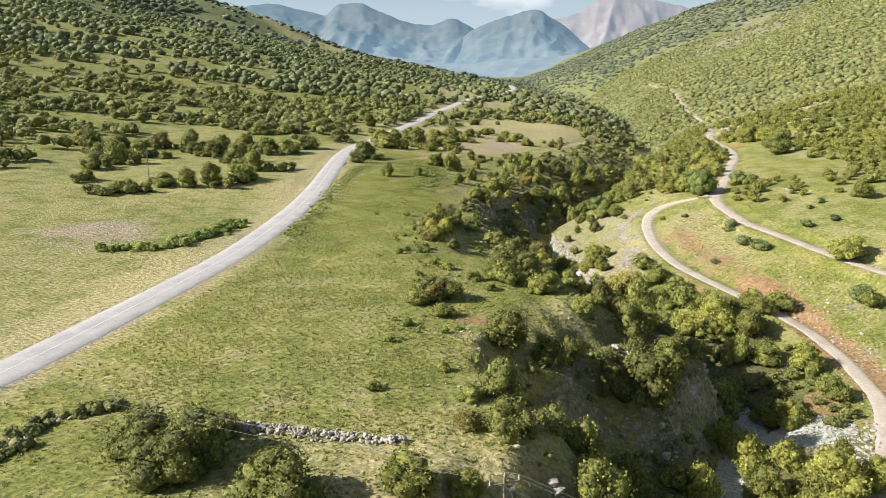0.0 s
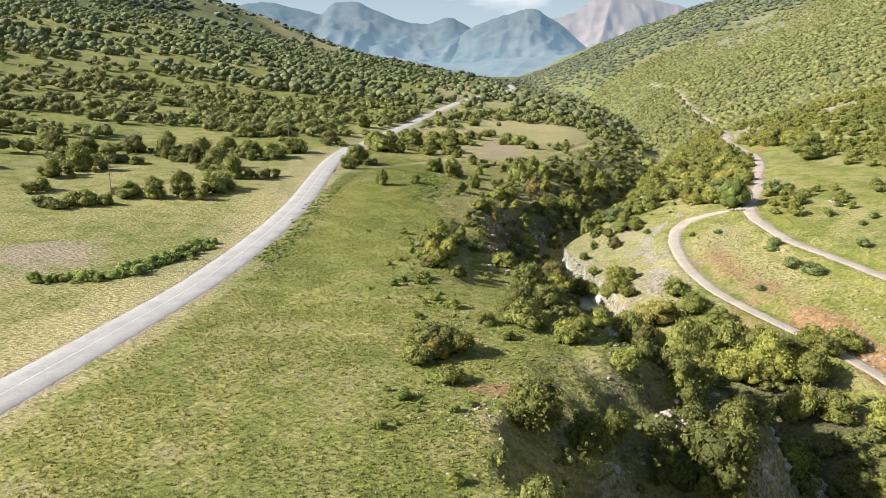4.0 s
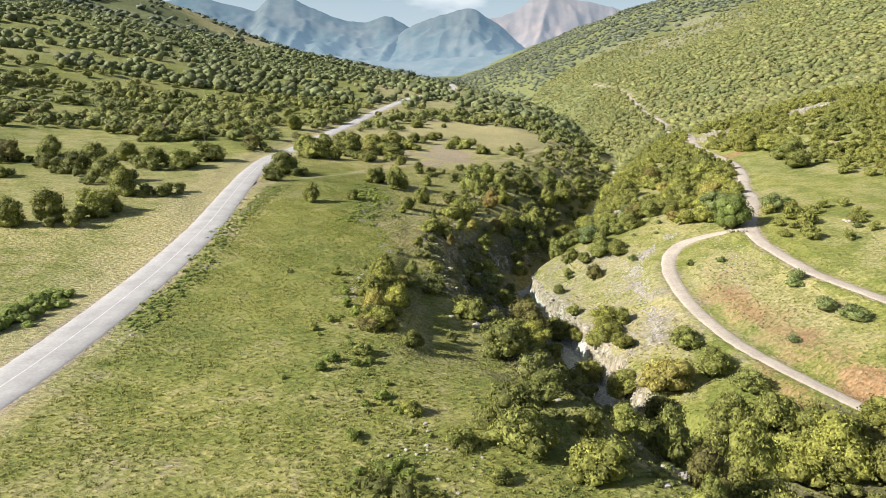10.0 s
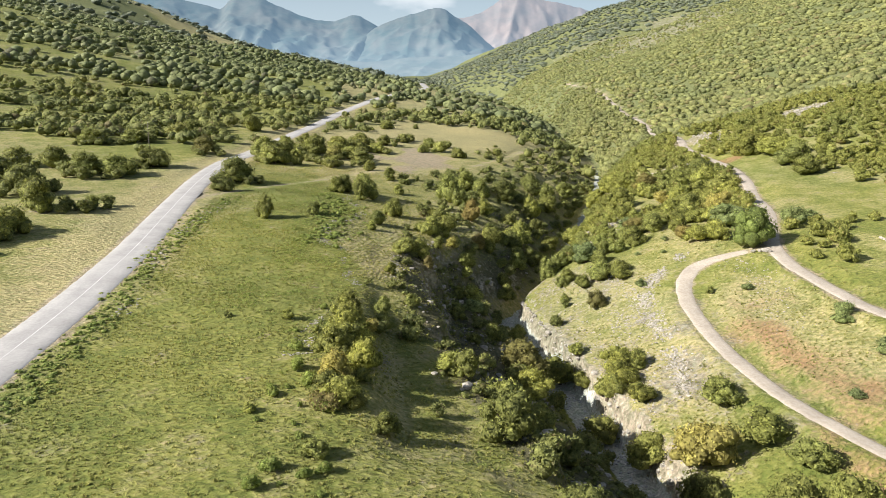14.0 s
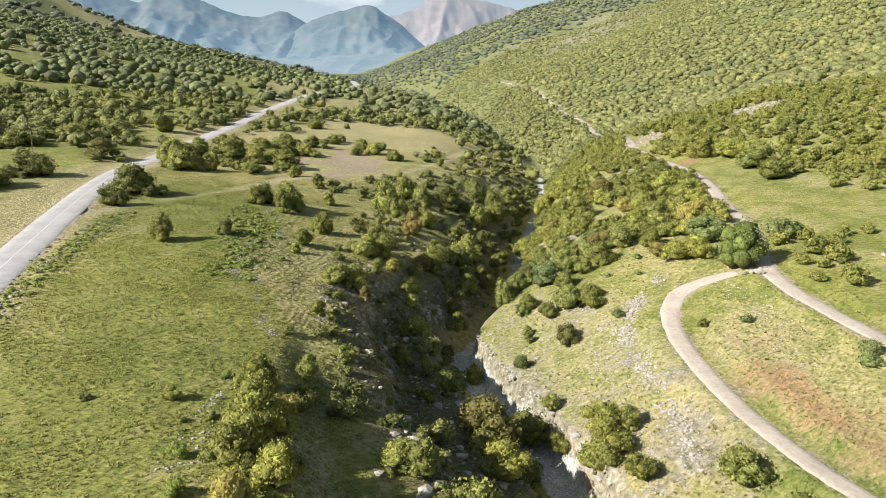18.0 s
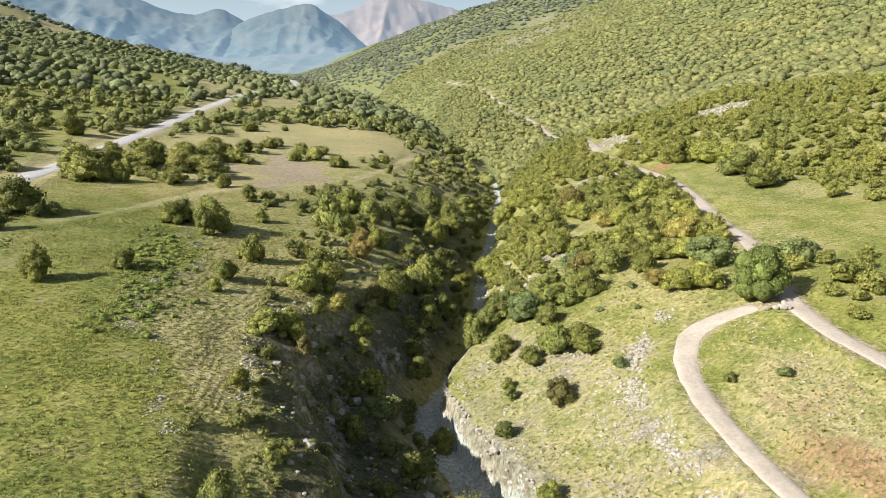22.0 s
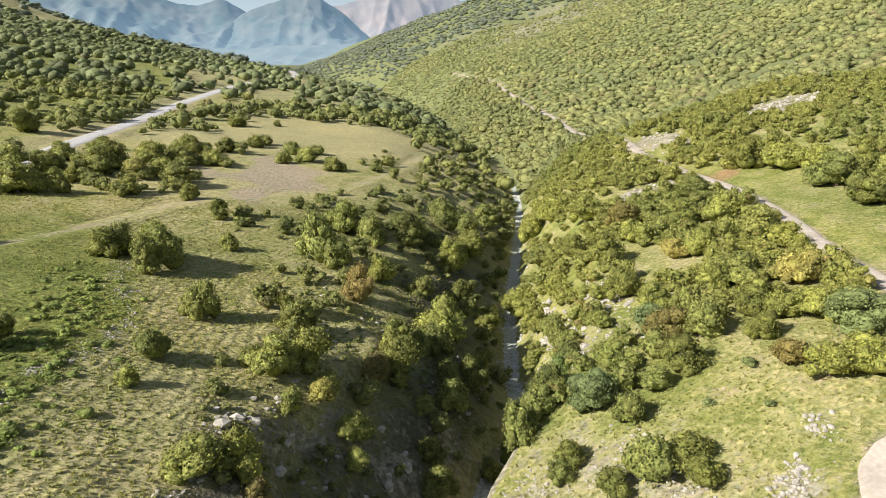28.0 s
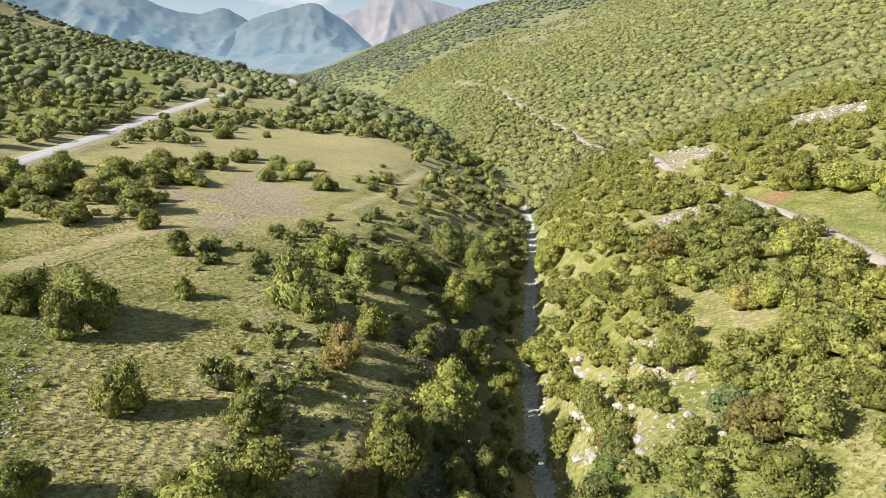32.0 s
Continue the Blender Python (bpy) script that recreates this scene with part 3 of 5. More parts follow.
def covers(X, Y, Z):
    """How much dry grass, bare soil, red earth and rock covers the ground."""
    _, wall, t, side = hills(X, Y)
    gy, gx = np.gradient(Z, axis=0) / np.gradient(Y, axis=0), np.gradient(Z, axis=1) / np.gradient(X, axis=1)
    slope = np.hypot(gx, gy)
    patch = grain(X, Y, 11, 4)
    rock = step(1.1, 1.9, slope) * np.where(side < 0, 0.2 + 0.6 * patch, np.where((Y > 208) | (Y < 136), 0.35, 1.0)) * step(420, 320, Y) * step(60, 30, np.abs(side)) * 1.1
    rock = np.maximum(rock, (0.3 + 0.12 * step(130, 150, Y) * step(222, 205, Y) + 0.3 * (patch - 0.4)) * step(0.5, 0.85, slope) * (side < 0) * step(60, 30, np.abs(side)) * step(330, 260, Y))
    cap = (side > 0) * step(26, 8, np.hypot(X - 36, (Y - 172) * 0.5)) * (0.16 + 0.44 * patch)
    ridge_rocks = step(3.2, 0.5, line_near([(41, 152), (43.6, 163), (45.2, 174.2), (46.5, 178.5), (50.3, 184.1), (58, 189.5)], X, Y)[0]) * 0.42
    bank = step(1, 0.4, np.hypot((X - 68) / 12, (Y - 112) / 18)) * (0.06 + 0.34 * patch)
    ford = step(1, 0.5, np.hypot((X - 53) / 8, (Y - 84) / 7)) * 0.5
    ledges = step(1, 0.5, np.hypot((X - 160) / 16, (Y - 308) / 16)) * 0.62 + step(1, 0.5, np.hypot((X - 96) / 9, (Y - 272) / 4)) * 0.8
    ledges = ledges + step(1, 0.5, np.hypot((X - 126) / 9, (Y - 312) / 16)) * 0.65
    rubble = step(1.6, 0.4, line_near(STONE_ROW, X, Y)[0]) * 0.26
    for extra in (cap, ridge_rocks, bank, ford, ledges, rubble, 0.5 * bare_hill(X, Y)):
        rock = np.maximum(rock, extra)
    d_road, _ = line_near(ROAD_PTS, X, Y)
    d_low, _ = line_near(LOW_PTS, X, Y)
    d_high, _ = line_near(HIGH_PTS, X, Y)
    d_side, _ = line_near(SIDE_PTS, X, Y)
    left_of_road = X < np.interp(Y, ROAD_PTS[:, 1], ROAD_PTS[:, 0])
    row_x = np.interp(Y, [132, 146, 162, 169, 183, 191, 202, 211, 219, 243, 262], [-9, -5, -2.2, 0.1, -1.3, -4.6, -4.5, -1.2, 1.6, -1.3, -10])
    east = step(-1, 3, X - row_x)
    dry = np.where(left_of_road, 0.2 + 0.5 * step(16, 7, d_road), 0.0) + 0.8 * step(160, 185, Y) * east * (side < 0) + 0.4 * step(9, 4, d_road)
    dry = dry + 0.5 * step(250, 275, Y) * (side < 0) * (1 - left_of_road) * (1 - east)
    dry = dry + 0.55 * step(14, 5, np.hypot((X + 6) * 0.6, (Y - 44))) + 0.7 * (grain(X, Y, 38, 9) - 0.5)
    dry = dry + 0.8 * step(1, 0.6, np.hypot((X - 42) / 40, (Y - 385) / 50)) + 0.8 * open_band(X, Y)
    dry = dry + 0.4 * step(0.15, 0.5, slope) * (side < 0) * step(240, 160, Y)
    loop = step(1, 0.6, np.hypot((X - 60 + (Y - 160) * 0.05) / 9, (Y - 158) / 24))
    tip = step(1, 0.55, np.hypot((X - 40) / 14, (Y - 172) / 32))
    dry = dry - 0.55 * step(-22, -14, X - row_x) * step(1, -2, X - row_x) * step(140, 160, Y) * step(246, 236, Y)
    dry = np.where(side > 0, 0.22 + 0.15 * step(170, 215, Y) + 0.5 * (patch - 0.5) + 0.55 * tip + 0.5 * loop, dry)
    tread = east * (side < 0) * step(160, 178, Y) * step(285, 265, Y) * (t > 0.9)
    soil = 0.7 * step(1.9, 1.2, d_low) + 0.75 * step(2.4, 1.4, d_high) + 0.75 * step(4.3, 3.2, d_road) + 0.5 * step(2.4, 0.6, d_side)
    clearing = step(1.15, 0.6, np.hypot((X - 14 - (Y - 290) * 0.12) / 14 - 0.45, (Y - 312) / 22) + 1.1 * (grain(X, Y, 9, 11) - 0.5)) * 1.1
    scrape = 0.85 * step(1, 0.4, np.hypot((X + 65) / 16, (Y - 130) / 16)) * (0.4 + patch)
    soil = np.maximum(np.maximum(soil, clearing * 1.2), scrape)
    red = 0.42 * step(6.5, 1.5, line_near([(53, 160), (56, 146), (59, 136), (62, 128)], X, Y)[0]) + 0.95 * step(5, 2, line_near([(60, 130), (64, 120), (66, 108), (66, 98)], X, Y)[0]) + 0.3 * loop * patch + 0.85 * step(1, 0.5, np.hypot((X - 111) / 6, (Y - 270) / 5))
    red = red + 0.75 * step(1, 0.4, np.hypot((X - 3.7) / 3.5, (Y - 84) / 2.5)) + 0.8 * step(1, 0.4, np.hypot((X - 56.5) / 4, (Y - 97) / 6)) + 0.5 * step(1, 0.4, np.hypot((X - 51) / 4, (Y - 134) / 10))
    red = np.maximum(red, 0.3 * clearing * patch)
    gravel = step(2.4 - 1.0 * step(205, 235, Y), 1.5 - 0.7 * step(205, 235, Y), np.abs(side)) * step(420, 340, Y)
    xh = np.interp(Y, HIGH_PTS[:, 1], HIGH_PTS[:, 0])
    brush = np.where(side > 0, 1.4 * np.maximum(step(320, 360, Y), step(0, 60, X - xh - 40) * step(230, 290, Y)), (0.3 * step(330, 420, Y) + 0.9 * step(640, 900, Y)) * (1 - open_band(X, Y)))
    brush = brush * (1 - step(1.3, 0.9, np.hypot((X - 42) / 40, (Y - 385) / 50)))
    # brown cover plus painted shade on the gorge side and under bank trees
    shade_litter = np.clip(wall * 1.3, 0, 1) * (side < 0) * 0.85 * step(330, 250, Y) * (1 - 0.45 * step(60, 76, Y) * step(132, 114, Y) * step(0.24, 0.32, t)) * (1 - step(196, 214, Y) * step(0.3, 0.6, t))
    rim = spline(RIVER_Y, WALL_LEFT, np.ravel(Y)).reshape(np.shape(Y))
    shade_litter = np.maximum(shade_litter * (side > -0.9 * rim), 0.75 * (side > 0) * (side < 20) * step(134, 127, Y) * step(60, 54, X))
    gravel = np.maximum(gravel, step(1.1, 0.7, np.hypot((X - 50.5) / 8, (Y - 91) / 5.5) + 0.7 * (patch - 0.5)))
    return {"dry": dry, "soil": soil, "red": red, "rock": rock, "gravel": gravel, "brush": brush, "shade_litter": shade_litter, "tread": tread}


def strip(name, pts, zs, half, mat, lift, label, category, shoulder=0.25):
    """A road surface laid along a plan curve, with thin rounded edges."""
    p = np.asarray(pts)[:, :2]
    s = np.arange(len(p))
    fine = np.linspace(0, len(p) - 1, (len(p) - 1) * 4 + 1)
    q = spline(s, p, fine)
    z = np.interp(fine, s, zs)
    d = np.gradient(q, axis=0)
    nrm = np.stack([d[:, 1], -d[:, 0]], 1) / np.hypot(d[:, 0], d[:, 1])[:, None]
    offs = [(-half - shoulder, -0.12), (-half, 0), (-half * 0.5, 0.03), (0, 0.04), (half * 0.5, 0.03), (half, 0), (half + shoulder, -0.12)]
    wob = (np.random.RandomState(3).rand(len(q), 2) - 0.5) * (0.16 if half < 2.5 else 0.1)
    rows = []
    for k, (o, h) in enumerate(offs):
        w = wob[:, 0] if k < 2 else wob[:, 1] if k > 4 else 0
        rows.append(np.c_[q + nrm * (o + w)[:, None] if np.ndim(w) else q + nrm * o, z + lift + h])
    v = np.stack(rows, 1).reshape(-1, 3)
    n = len(offs)
    i = np.arange(len(q) * n).reshape(len(q), n)
    f = np.stack([i[:-1, :-1], i[:-1, 1:], i[1:, 1:], i[1:, :-1]], -1).reshape(-1, 4)
    return tagged(new(name, mesh_from(name, v, f, [mat])), label, category, kind="structure")


ground = build_ground()
road = strip("road", ROAD_PTS, ROAD_Z, 2.75, ASPHALT, 0.1, "pale sun-bleached asphalt country road with a white centre line", "road")
track_low = strip("dirt_track", LOW_PTS, LOW_Z, 1.1, DIRT, 0.08, "pale beige dirt track bending round the slope", "track")
track_high = strip("dirt_track", HIGH_PTS, HIGH_Z, 1.2, DIRT, 0.08, "pale beige dirt track climbing along the hillside", "track")
# ---- trees ----
def ico(sub):
    bm = bmesh.new()
    bmesh.ops.create_icosphere(bm, subdivisions=sub, radius=1.0)
    bm.verts.ensure_lookup_table()
    v = np.array([x.co[:] for x in bm.verts])
    f = np.array([[x.index for x in p.verts] for p in bm.faces])
    bm.free()
    return v, f


ICO1 = ico(1)


SHAPES = {}


def crown_mesh(name, seed, mat, blobs=16, leaves=1750, flat=0.92, base=0.02):
    """A crown of unit half-width: lumpy clumps with many small leaf sprays on them. It stands on z = 0."""
    r = np.random.RandomState(seed)
    vs, fs, n = [], [], 0
    centres = []
    for k in range(blobs):
        a, h = r.rand() * 6.283, r.rand()
        rad = 0.7 * math.sqrt(0.15 + 0.85 * r.rand()) * (1 - 0.6 * h * h)
        c = np.array([rad * math.cos(a), rad * math.sin(a), base + (0.22 + h * 0.95) * flat])
        s = 0.26 + 0.17 * r.rand()
        centres.append((c, s))
    centres.append((np.array([0, 0, base + 0.52 * flat]), 0.6))
    for c, s in centres:
        v = ICO1[0] * (1 + 0.5 * (r.rand(len(ICO1[0]), 1) - 0.5)) * s * 0.86 * np.array([1, 1, 0.85]) + c
        vs.append(v), fs.append(ICO1[1] + n)
        n += len(v)
    sizes = np.array([s for _, s in centres])
    pick = r.choice(len(centres), leaves, p=sizes**2 / (sizes**2).sum())
    d = r.normal(size=(leaves, 3))
    d[:, 2] = np.abs(d[:, 2]) * 0.9 - 0.25
    d /= np.linalg.norm(d, axis=1)[:, None]
    c = np.array([centres[k][0] for k in pick]) + d * (sizes[pick] * (0.8 + 0.42 * r.rand(leaves)))[:, None] * np.array([1, 1, 0.85])
    u = np.cross(d + 0.6 * r.normal(size=(leaves, 3)), r.normal(size=(leaves, 3)))
    u /= np.linalg.norm(u, axis=1)[:, None]
    w = np.cross(u, d + 0.5 * r.normal(size=(leaves, 3)))
    w /= np.linalg.norm(w, axis=1)[:, None]
    size = ((0.034 + 0.034 * r.rand(leaves)) * (1000 / leaves) ** 0.4)[:, None]
    blade = np.stack([c - u * size, c + u * size, c + w * size * 1.7], 1)
    vs.append(blade.reshape(-1, 3))
    fs.append(np.arange(leaves * 3).reshape(-1, 3) + n)
    v, f = np.concatenate(vs), np.concatenate(fs)
    me = mesh_from(name, v, f, [mat])
    SHAPES[me.name] = (v, f)
    return me


def trunk_mesh(name, seed, tall=1.0):
    """A short tapered trunk with limbs, for a crown of unit half-width."""
    r = np.random.RandomState(seed)
    vs, fs, n = [], [], 0
    limbs = [((0, 0, -0.1), (0.03, 0.02, 0.45 * tall), 0.085, 0.06)]
    for k in range(4):
        a = k * 1.57 + r.rand()
        limbs.append(((0.03, 0.02, 0.3 * tall + 0.05 * k), (0.42 * math.cos(a), 0.42 * math.sin(a), 0.75 * tall + 0.1 * r.rand()), 0.05, 0.02))
    for a, b, ra, rb in limbs:
        a, b = np.array(a), np.array(b)
        d = (b - a) / np.linalg.norm(b - a)
        u = np.cross(d, (0.3, 0.9, 0.1))
        u /= np.linalg.norm(u)
        w = np.cross(d, u)
        ring = [u * math.cos(k * 1.047) + w * math.sin(k * 1.047) for k in range(6)]
        vs.append(np.array([a + x * ra for x in ring] + [b + x * rb for x in ring]))
        for k in range(6):
            fs.append((n + k, n + (k + 1) % 6, n + 6 + (k + 1) % 6, n + 6 + k))
        n += 12
    return mesh_from(name, np.concatenate(vs), np.array(fs), [BARK])


CROWNS = {
    "oak": [crown_mesh("crown", 10 + k, OAK) for k in range(5)],
    "olive": [crown_mesh("crown", 30 + k, OLIVE) for k in range(4)],
    "pale": [crown_mesh("crown", 50 + k, PALE, 20, 2600) for k in range(2)],
    "fresh": [crown_mesh("crown", 60, FRESH, 24, 3000)],
    "low": [crown_mesh("crown", 70 + k, OAK, 11, 1100, 0.6, 0.06) for k in range(3)],
    "wispy": [crown_mesh("crown", 80 + k, PALE, 7, 700, 0.7, 0.1) for k in range(2)],
    "mid": [crown_mesh("crown", 90 + k, WOODS, 5, 330) for k in range(4)],
    "mido": [crown_mesh("crown", 110 + k, SUNNY, 5, 330) for k in range(4)],
}
TRUNKS = [trunk_mesh("trunk", 200 + k) for k in range(3)]
TREE_RND = random.Random(5)
STANDING = []


def tree(x, y, width, kind, name, label, category, group="", tall=1.0):
    top = new(name)
    r = TREE_RND
    z = float(ground_z(np.array([x]), np.array([y]))[0])
    half = width / 2
    lean = Euler((r.uniform(-0.08, 0.08), r.uniform(-0.08, 0.08), r.random() * 6.28))
    top.matrix_basis = Matrix.LocRotScale((x, y, z - 0.06 * half), lean, (half, half * (0.88 + 0.24 * r.random()), half * tall * (0.82 + 0.36 * r.random())))
    part("trunk", r.choice(TRUNKS), top)
    part("crown", r.choice(CROWNS[kind]), top)
    STANDING.append((x, y, width))
    return tagged(top, label, category, group)


# single trees and bushes: place in the plan and crown width, in metres
SPUR_OAKS = [(8.6, 224.2, 3.6), (18.1, 228.9, 2.1), (18.7, 222.6, 3.6), (4.7, 211.2, 3.2), (3.4, 206.0, 1.8), (11.8, 253.3, 2.8), (4.4, 246.3, 3.8), (2.4, 239.2, 3.8), (-3.0, 245.6, 4.3), (10.8, 270.6, 3.3), (18.4, 212.8, 4.2), (15.0, 209.8, 4.3), (13.3, 211.8, 2.0), (25.9, 216.0, 3.3), (33.4, 248.4, 4.2), (28.1, 236.6, 4.2), (25.0, 249.9, 6.0), (27.3, 248.4, 4.2), (6.1, 285.2, 3.6), (-16.1, 284.4, 3.8), (-7.2, 214.5, 1.9), (-16.1, 207.2, 3.5), (-7.5, 212.0, 2.5), (3.9, 243.5, 5.1), (-2.3, 246.8, 4.1)]
GORGE_OAKS = [(16.2, 205.1, 2.6), (19.3, 208.2, 2.8), (21.4, 203.3, 3.1), (8.9, 193.6, 4.3), (11.8, 195.1, 3.6), (28.8, 221.5, 3.2), (39.6, 236.3, 4.8), (48.7, 253.1, 4.7), (35.4, 221.0, 2.9), (39.7, 224.0, 4.2), (33.1, 225.2, 3.5), (30.0, 223.7, 2.7), (50.3, 246.7, 4.0), (29.9, 209.0, 3.4), (50.3, 265.8, 6.2), (58.4, 277.5, 6.9), (45.8, 272.7, 5.4), (38.1, 235.9, 3.9), (40.3, 237.6, 5.5), (36.0, 227.7, 4.4), (34.8, 217.0, 4.1), (30.9, 214.3, 2.9), (21.8, 206.4, 3.6), (20.0, 209.8, 2.6), (42.6, 230.2, 3.9), (12.8, 192.9, 2.2), (18.9, 194.7, 2.7), (7.7, 180.3, 1.2), (5.3, 178.9, 2.2), (39.8, 247.5, 4.5), (30.1, 224, 3.1), (43.5, 269.6, 7.0)]
GORGE_OAKS_B = [(34.7, 261.0, 5.4), (31.6, 268.1, 6.7), (60.6, 283.6, 6.5), (56.4, 287.6, 7.9), (53.6, 253.5, 3.2), (72.5, 304.4, 7.4), (-1.0, 154.1, 3.3), (2.9, 156.4, 3.0), (-1.1, 145.7, 4.0), (7.7, 168.0, 2.2), (16.5, 183.8, 3.2), (21.2, 177.4, 3.2), (17.3, 171.4, 2.0), (9.9, 147.0, 3.2), (22.9, 157.4, 5.8), (13.1, 131.7, 5.4), (32.2, 165.0, 3.7), (30.5, 154.1, 5.3), (21.7, 197.3, 4.6), (38.5, 233.0, 6.5), (28.7, 218.0, 5.7), (28.9, 190.9, 3.6), (9.0, 106.1, 5.4), (14.7, 143.1, 5.5), (11.4, 146.2, 3.8), (23.2, 166.5, 6.7), (21.0, 147.5, 4.9), (33.0, 158.4, 4.8), (15.8, 107.0, 2.6), (34.0, 146.0, 5.2), (20.6, 110.1, 3.4), (35.6, 136.0, 5.6)]
GORGE_OAKS_C = [(22.6, 97.9, 2.3), (27.8, 104.8, 3.7), (29.9, 206.2, 4.0), (41.5, 129.7, 5.2), (46.1, 128.0, 5.8), (48.4, 124.2, 5.6), (51.9, 123.0, 5.6), (56.8, 124.8, 5.0), (42.3, 126.6, 4.4), (47.9, 120.0, 4.6), (35.2, 158.7, 4.8), (26.3, 119.8, 2.9), (7.0, 80.2, 6.3), (5.4, 61.2, 4.3), (5.4, 52.9, 3.9), (12.5, 51.8, 5.3), (11.9, 51.8, 3.8), (26.0, 85.1, 8.4), (27.0, 96.9, 5.7), (30.6, 91.2, 4.6), (28.9, 79.1, 4.1), (21.6, 85.4, 4.4), (9.4, 103.2, 5.1), (13.7, 112.8, 4.6), (14.5, 99.8, 5.0), (30.4, 170.8, 6.7), (19.7, 95.2, 4.1), (44.1, 120.9, 7.2), (49.0, 120.9, 7.3), (53.2, 118.2, 7.1), (33.1, 95.6, 4.4), (53.1, 110.1, 5.7)]
GORGE_OAKS_D = [(48.9, 97.8, 5.8), (44.8, 104.0, 6.2), (57.9, 122.0, 4.2), (58.7, 106.6, 5.5), (57.9, 98.3, 5.1), (50.3, 94.1, 4.9)]
GORGE_OLIVE = [(20.6, 190.4, 4.2)]
RIM_SHRUBS = [(-8.0, 153.1, 2.2), (1.6, 142.7, 2.8), (-2.2, 140.2, 3.5), (-2.8, 134.3, 4.0), (-4.8, 150.0, 1.5), (1.0, 148.5, 2.6), (-0.1, 137.0, 2.5), (-14.8, 154.3, 1.3), (-1.9, 146.5, 2.0), (0.8, 93.5, 4.9), (-1.6, 91.5, 3.9), (-4.0, 94.4, 3.3), (4.3, 103.8, 3.4), (-3.3, 131.1, 4.2), (-3.5, 122.7, 3.1), (6.6, 98.7, 2.7), (-9.4, 130.2, 1.4), (0.7, 109.4, 2.7), (-0.5, 131.5, 2.8), (2.5, 59.9, 3.2), (2.2, 53.9, 3.3), (-2.7, 44.2, 5.5), (1.3, 46.5, 3.8), (2.4, 43.0, 3.4), (-1.2, 94.1, 7.9), (-3.4, 89.6, 4.5), (-0.4, 85.2, 4.3), (-6.7, 61.3, 2.1), (-0.1, 66.5, 1.6)]
BIG_BUSH = [(-23.2, 50.2, 5.7), (-18.7, 48.7, 6.4), (-20.2, 46.9, 6.2), (-11.2, 43, 6.5), (-17.8, 52.8, 3.2)]
BANK_OAKS = [(41.2, 193.7, 3.4), (40.2, 183.8, 3.6), (47.4, 192.6, 3.9), (35.9, 163.0, 4.7), (38.3, 161.1, 3.1), (37.2, 191.2, 1.8), (32.3, 169.9, 2.7), (33.0, 182.3, 2.6), (43.3, 148.5, 5.5), (44.3, 141.1, 5.2), (37.3, 140.7, 7.2), (46.4, 135.2, 4.7), (35.9, 153.5, 3.3), (62.0, 124.3, 5.4), (78.7, 133.8, 7.3), (98.0, 162.3, 5.6), (45.6, 79.5, 4.3), (46.5, 76.3, 6.9), (44.0, 82.2, 5.1), (52.5, 76.7, 4.8), (75.4, 119.1, 4.0), (44.0, 193.2, 5.4), (46.8, 189.5, 3.7), (55.1, 173.7, 1.5), (36.5, 188.8, 1.9), (40.7, 199.7, 3.1)]
BANK_BUSHES = [(47.9, 183.5, 2.6), (56.5, 193.6, 1.2), (59.5, 199.7, 2.0), (53.1, 197.3, 1.5), (59.6, 171.1, 2.2), (49.3, 174.3, 5.7), (47.7, 173.7, 4.3), (74.8, 121.5, 6.1), (85.8, 151.3, 3.2), (85.1, 160.8, 2.1), (88.8, 163.4, 2.7), (79.2, 150.8, 3.8), (66.4, 143.7, 4.8), (65.7, 157.8, 3.9), (87.4, 174.1, 2.3), (82.0, 193.9, 6.5), (64.5, 156.3, 3.6), (64.7, 147.6, 4.4), (56.4, 142.3, 2.7), (55.3, 176.2, 2.2), (86.8, 196.0, 4.4)]
PALE_TREE = [(69.3, 186.1, 7.1), (71.3, 198.8, 7.3), (45.7, 205.1, 5.4), (57.7, 213.8, 5.2)]
SLOPE_OAKS = [(60.4, 255.5, 6.2), (52.2, 221.7, 4.4), (50.7, 209.3, 4.8), (55.2, 220.2, 2.9), (46.8, 200.8, 3.3), (38.9, 198.8, 2.6), (63.0, 193.7, 4.7), (65.7, 192.1, 4.6), (62.4, 197.7, 3.8), (63.7, 202.8, 3.5), (66.5, 207.9, 4.4), (60.2, 208.1, 4.9), (58.0, 211.0, 5.0), (61.6, 219.6, 4.9), (61.3, 225.7, 4.5), (54.7, 204.2, 4.6), (51.4, 203.1, 3.4), (77.3, 212.9, 5.5), (72.5, 218.0, 6.4), (77.1, 230.7, 4.9), (73.5, 232.1, 4.1), (69.7, 218.6, 4.2), (56.1, 240.8, 4.3), (70.2, 268.7, 6.6), (69.0, 253.1, 5.8), (66.9, 238.3, 6.0), (75.7, 244.4, 5.5), (84.9, 245.4, 5.7), (88.1, 241.0, 6.4), (87.6, 231.5, 5.9), (86.2, 224.4, 5.5), (79.7, 256.2, 6.1)]
SLOPE_OAKS_B = [(80.0, 269.0, 6.6), (82.1, 288.2, 7.6), (70.9, 203.7, 4.2), (68.5, 206.0, 4.3), (79.8, 294.5, 6.5), (61.4, 244.0, 4.5), (59.6, 228.5, 3.1), (96.3, 259.7, 6.5), (117.0, 269.4, 8.3), (120.8, 261.2, 8.8), (116.2, 245.3, 8.1), (112.2, 234.4, 7.4), (122.7, 256.0, 6.6), (126.8, 248.4, 6.3)]
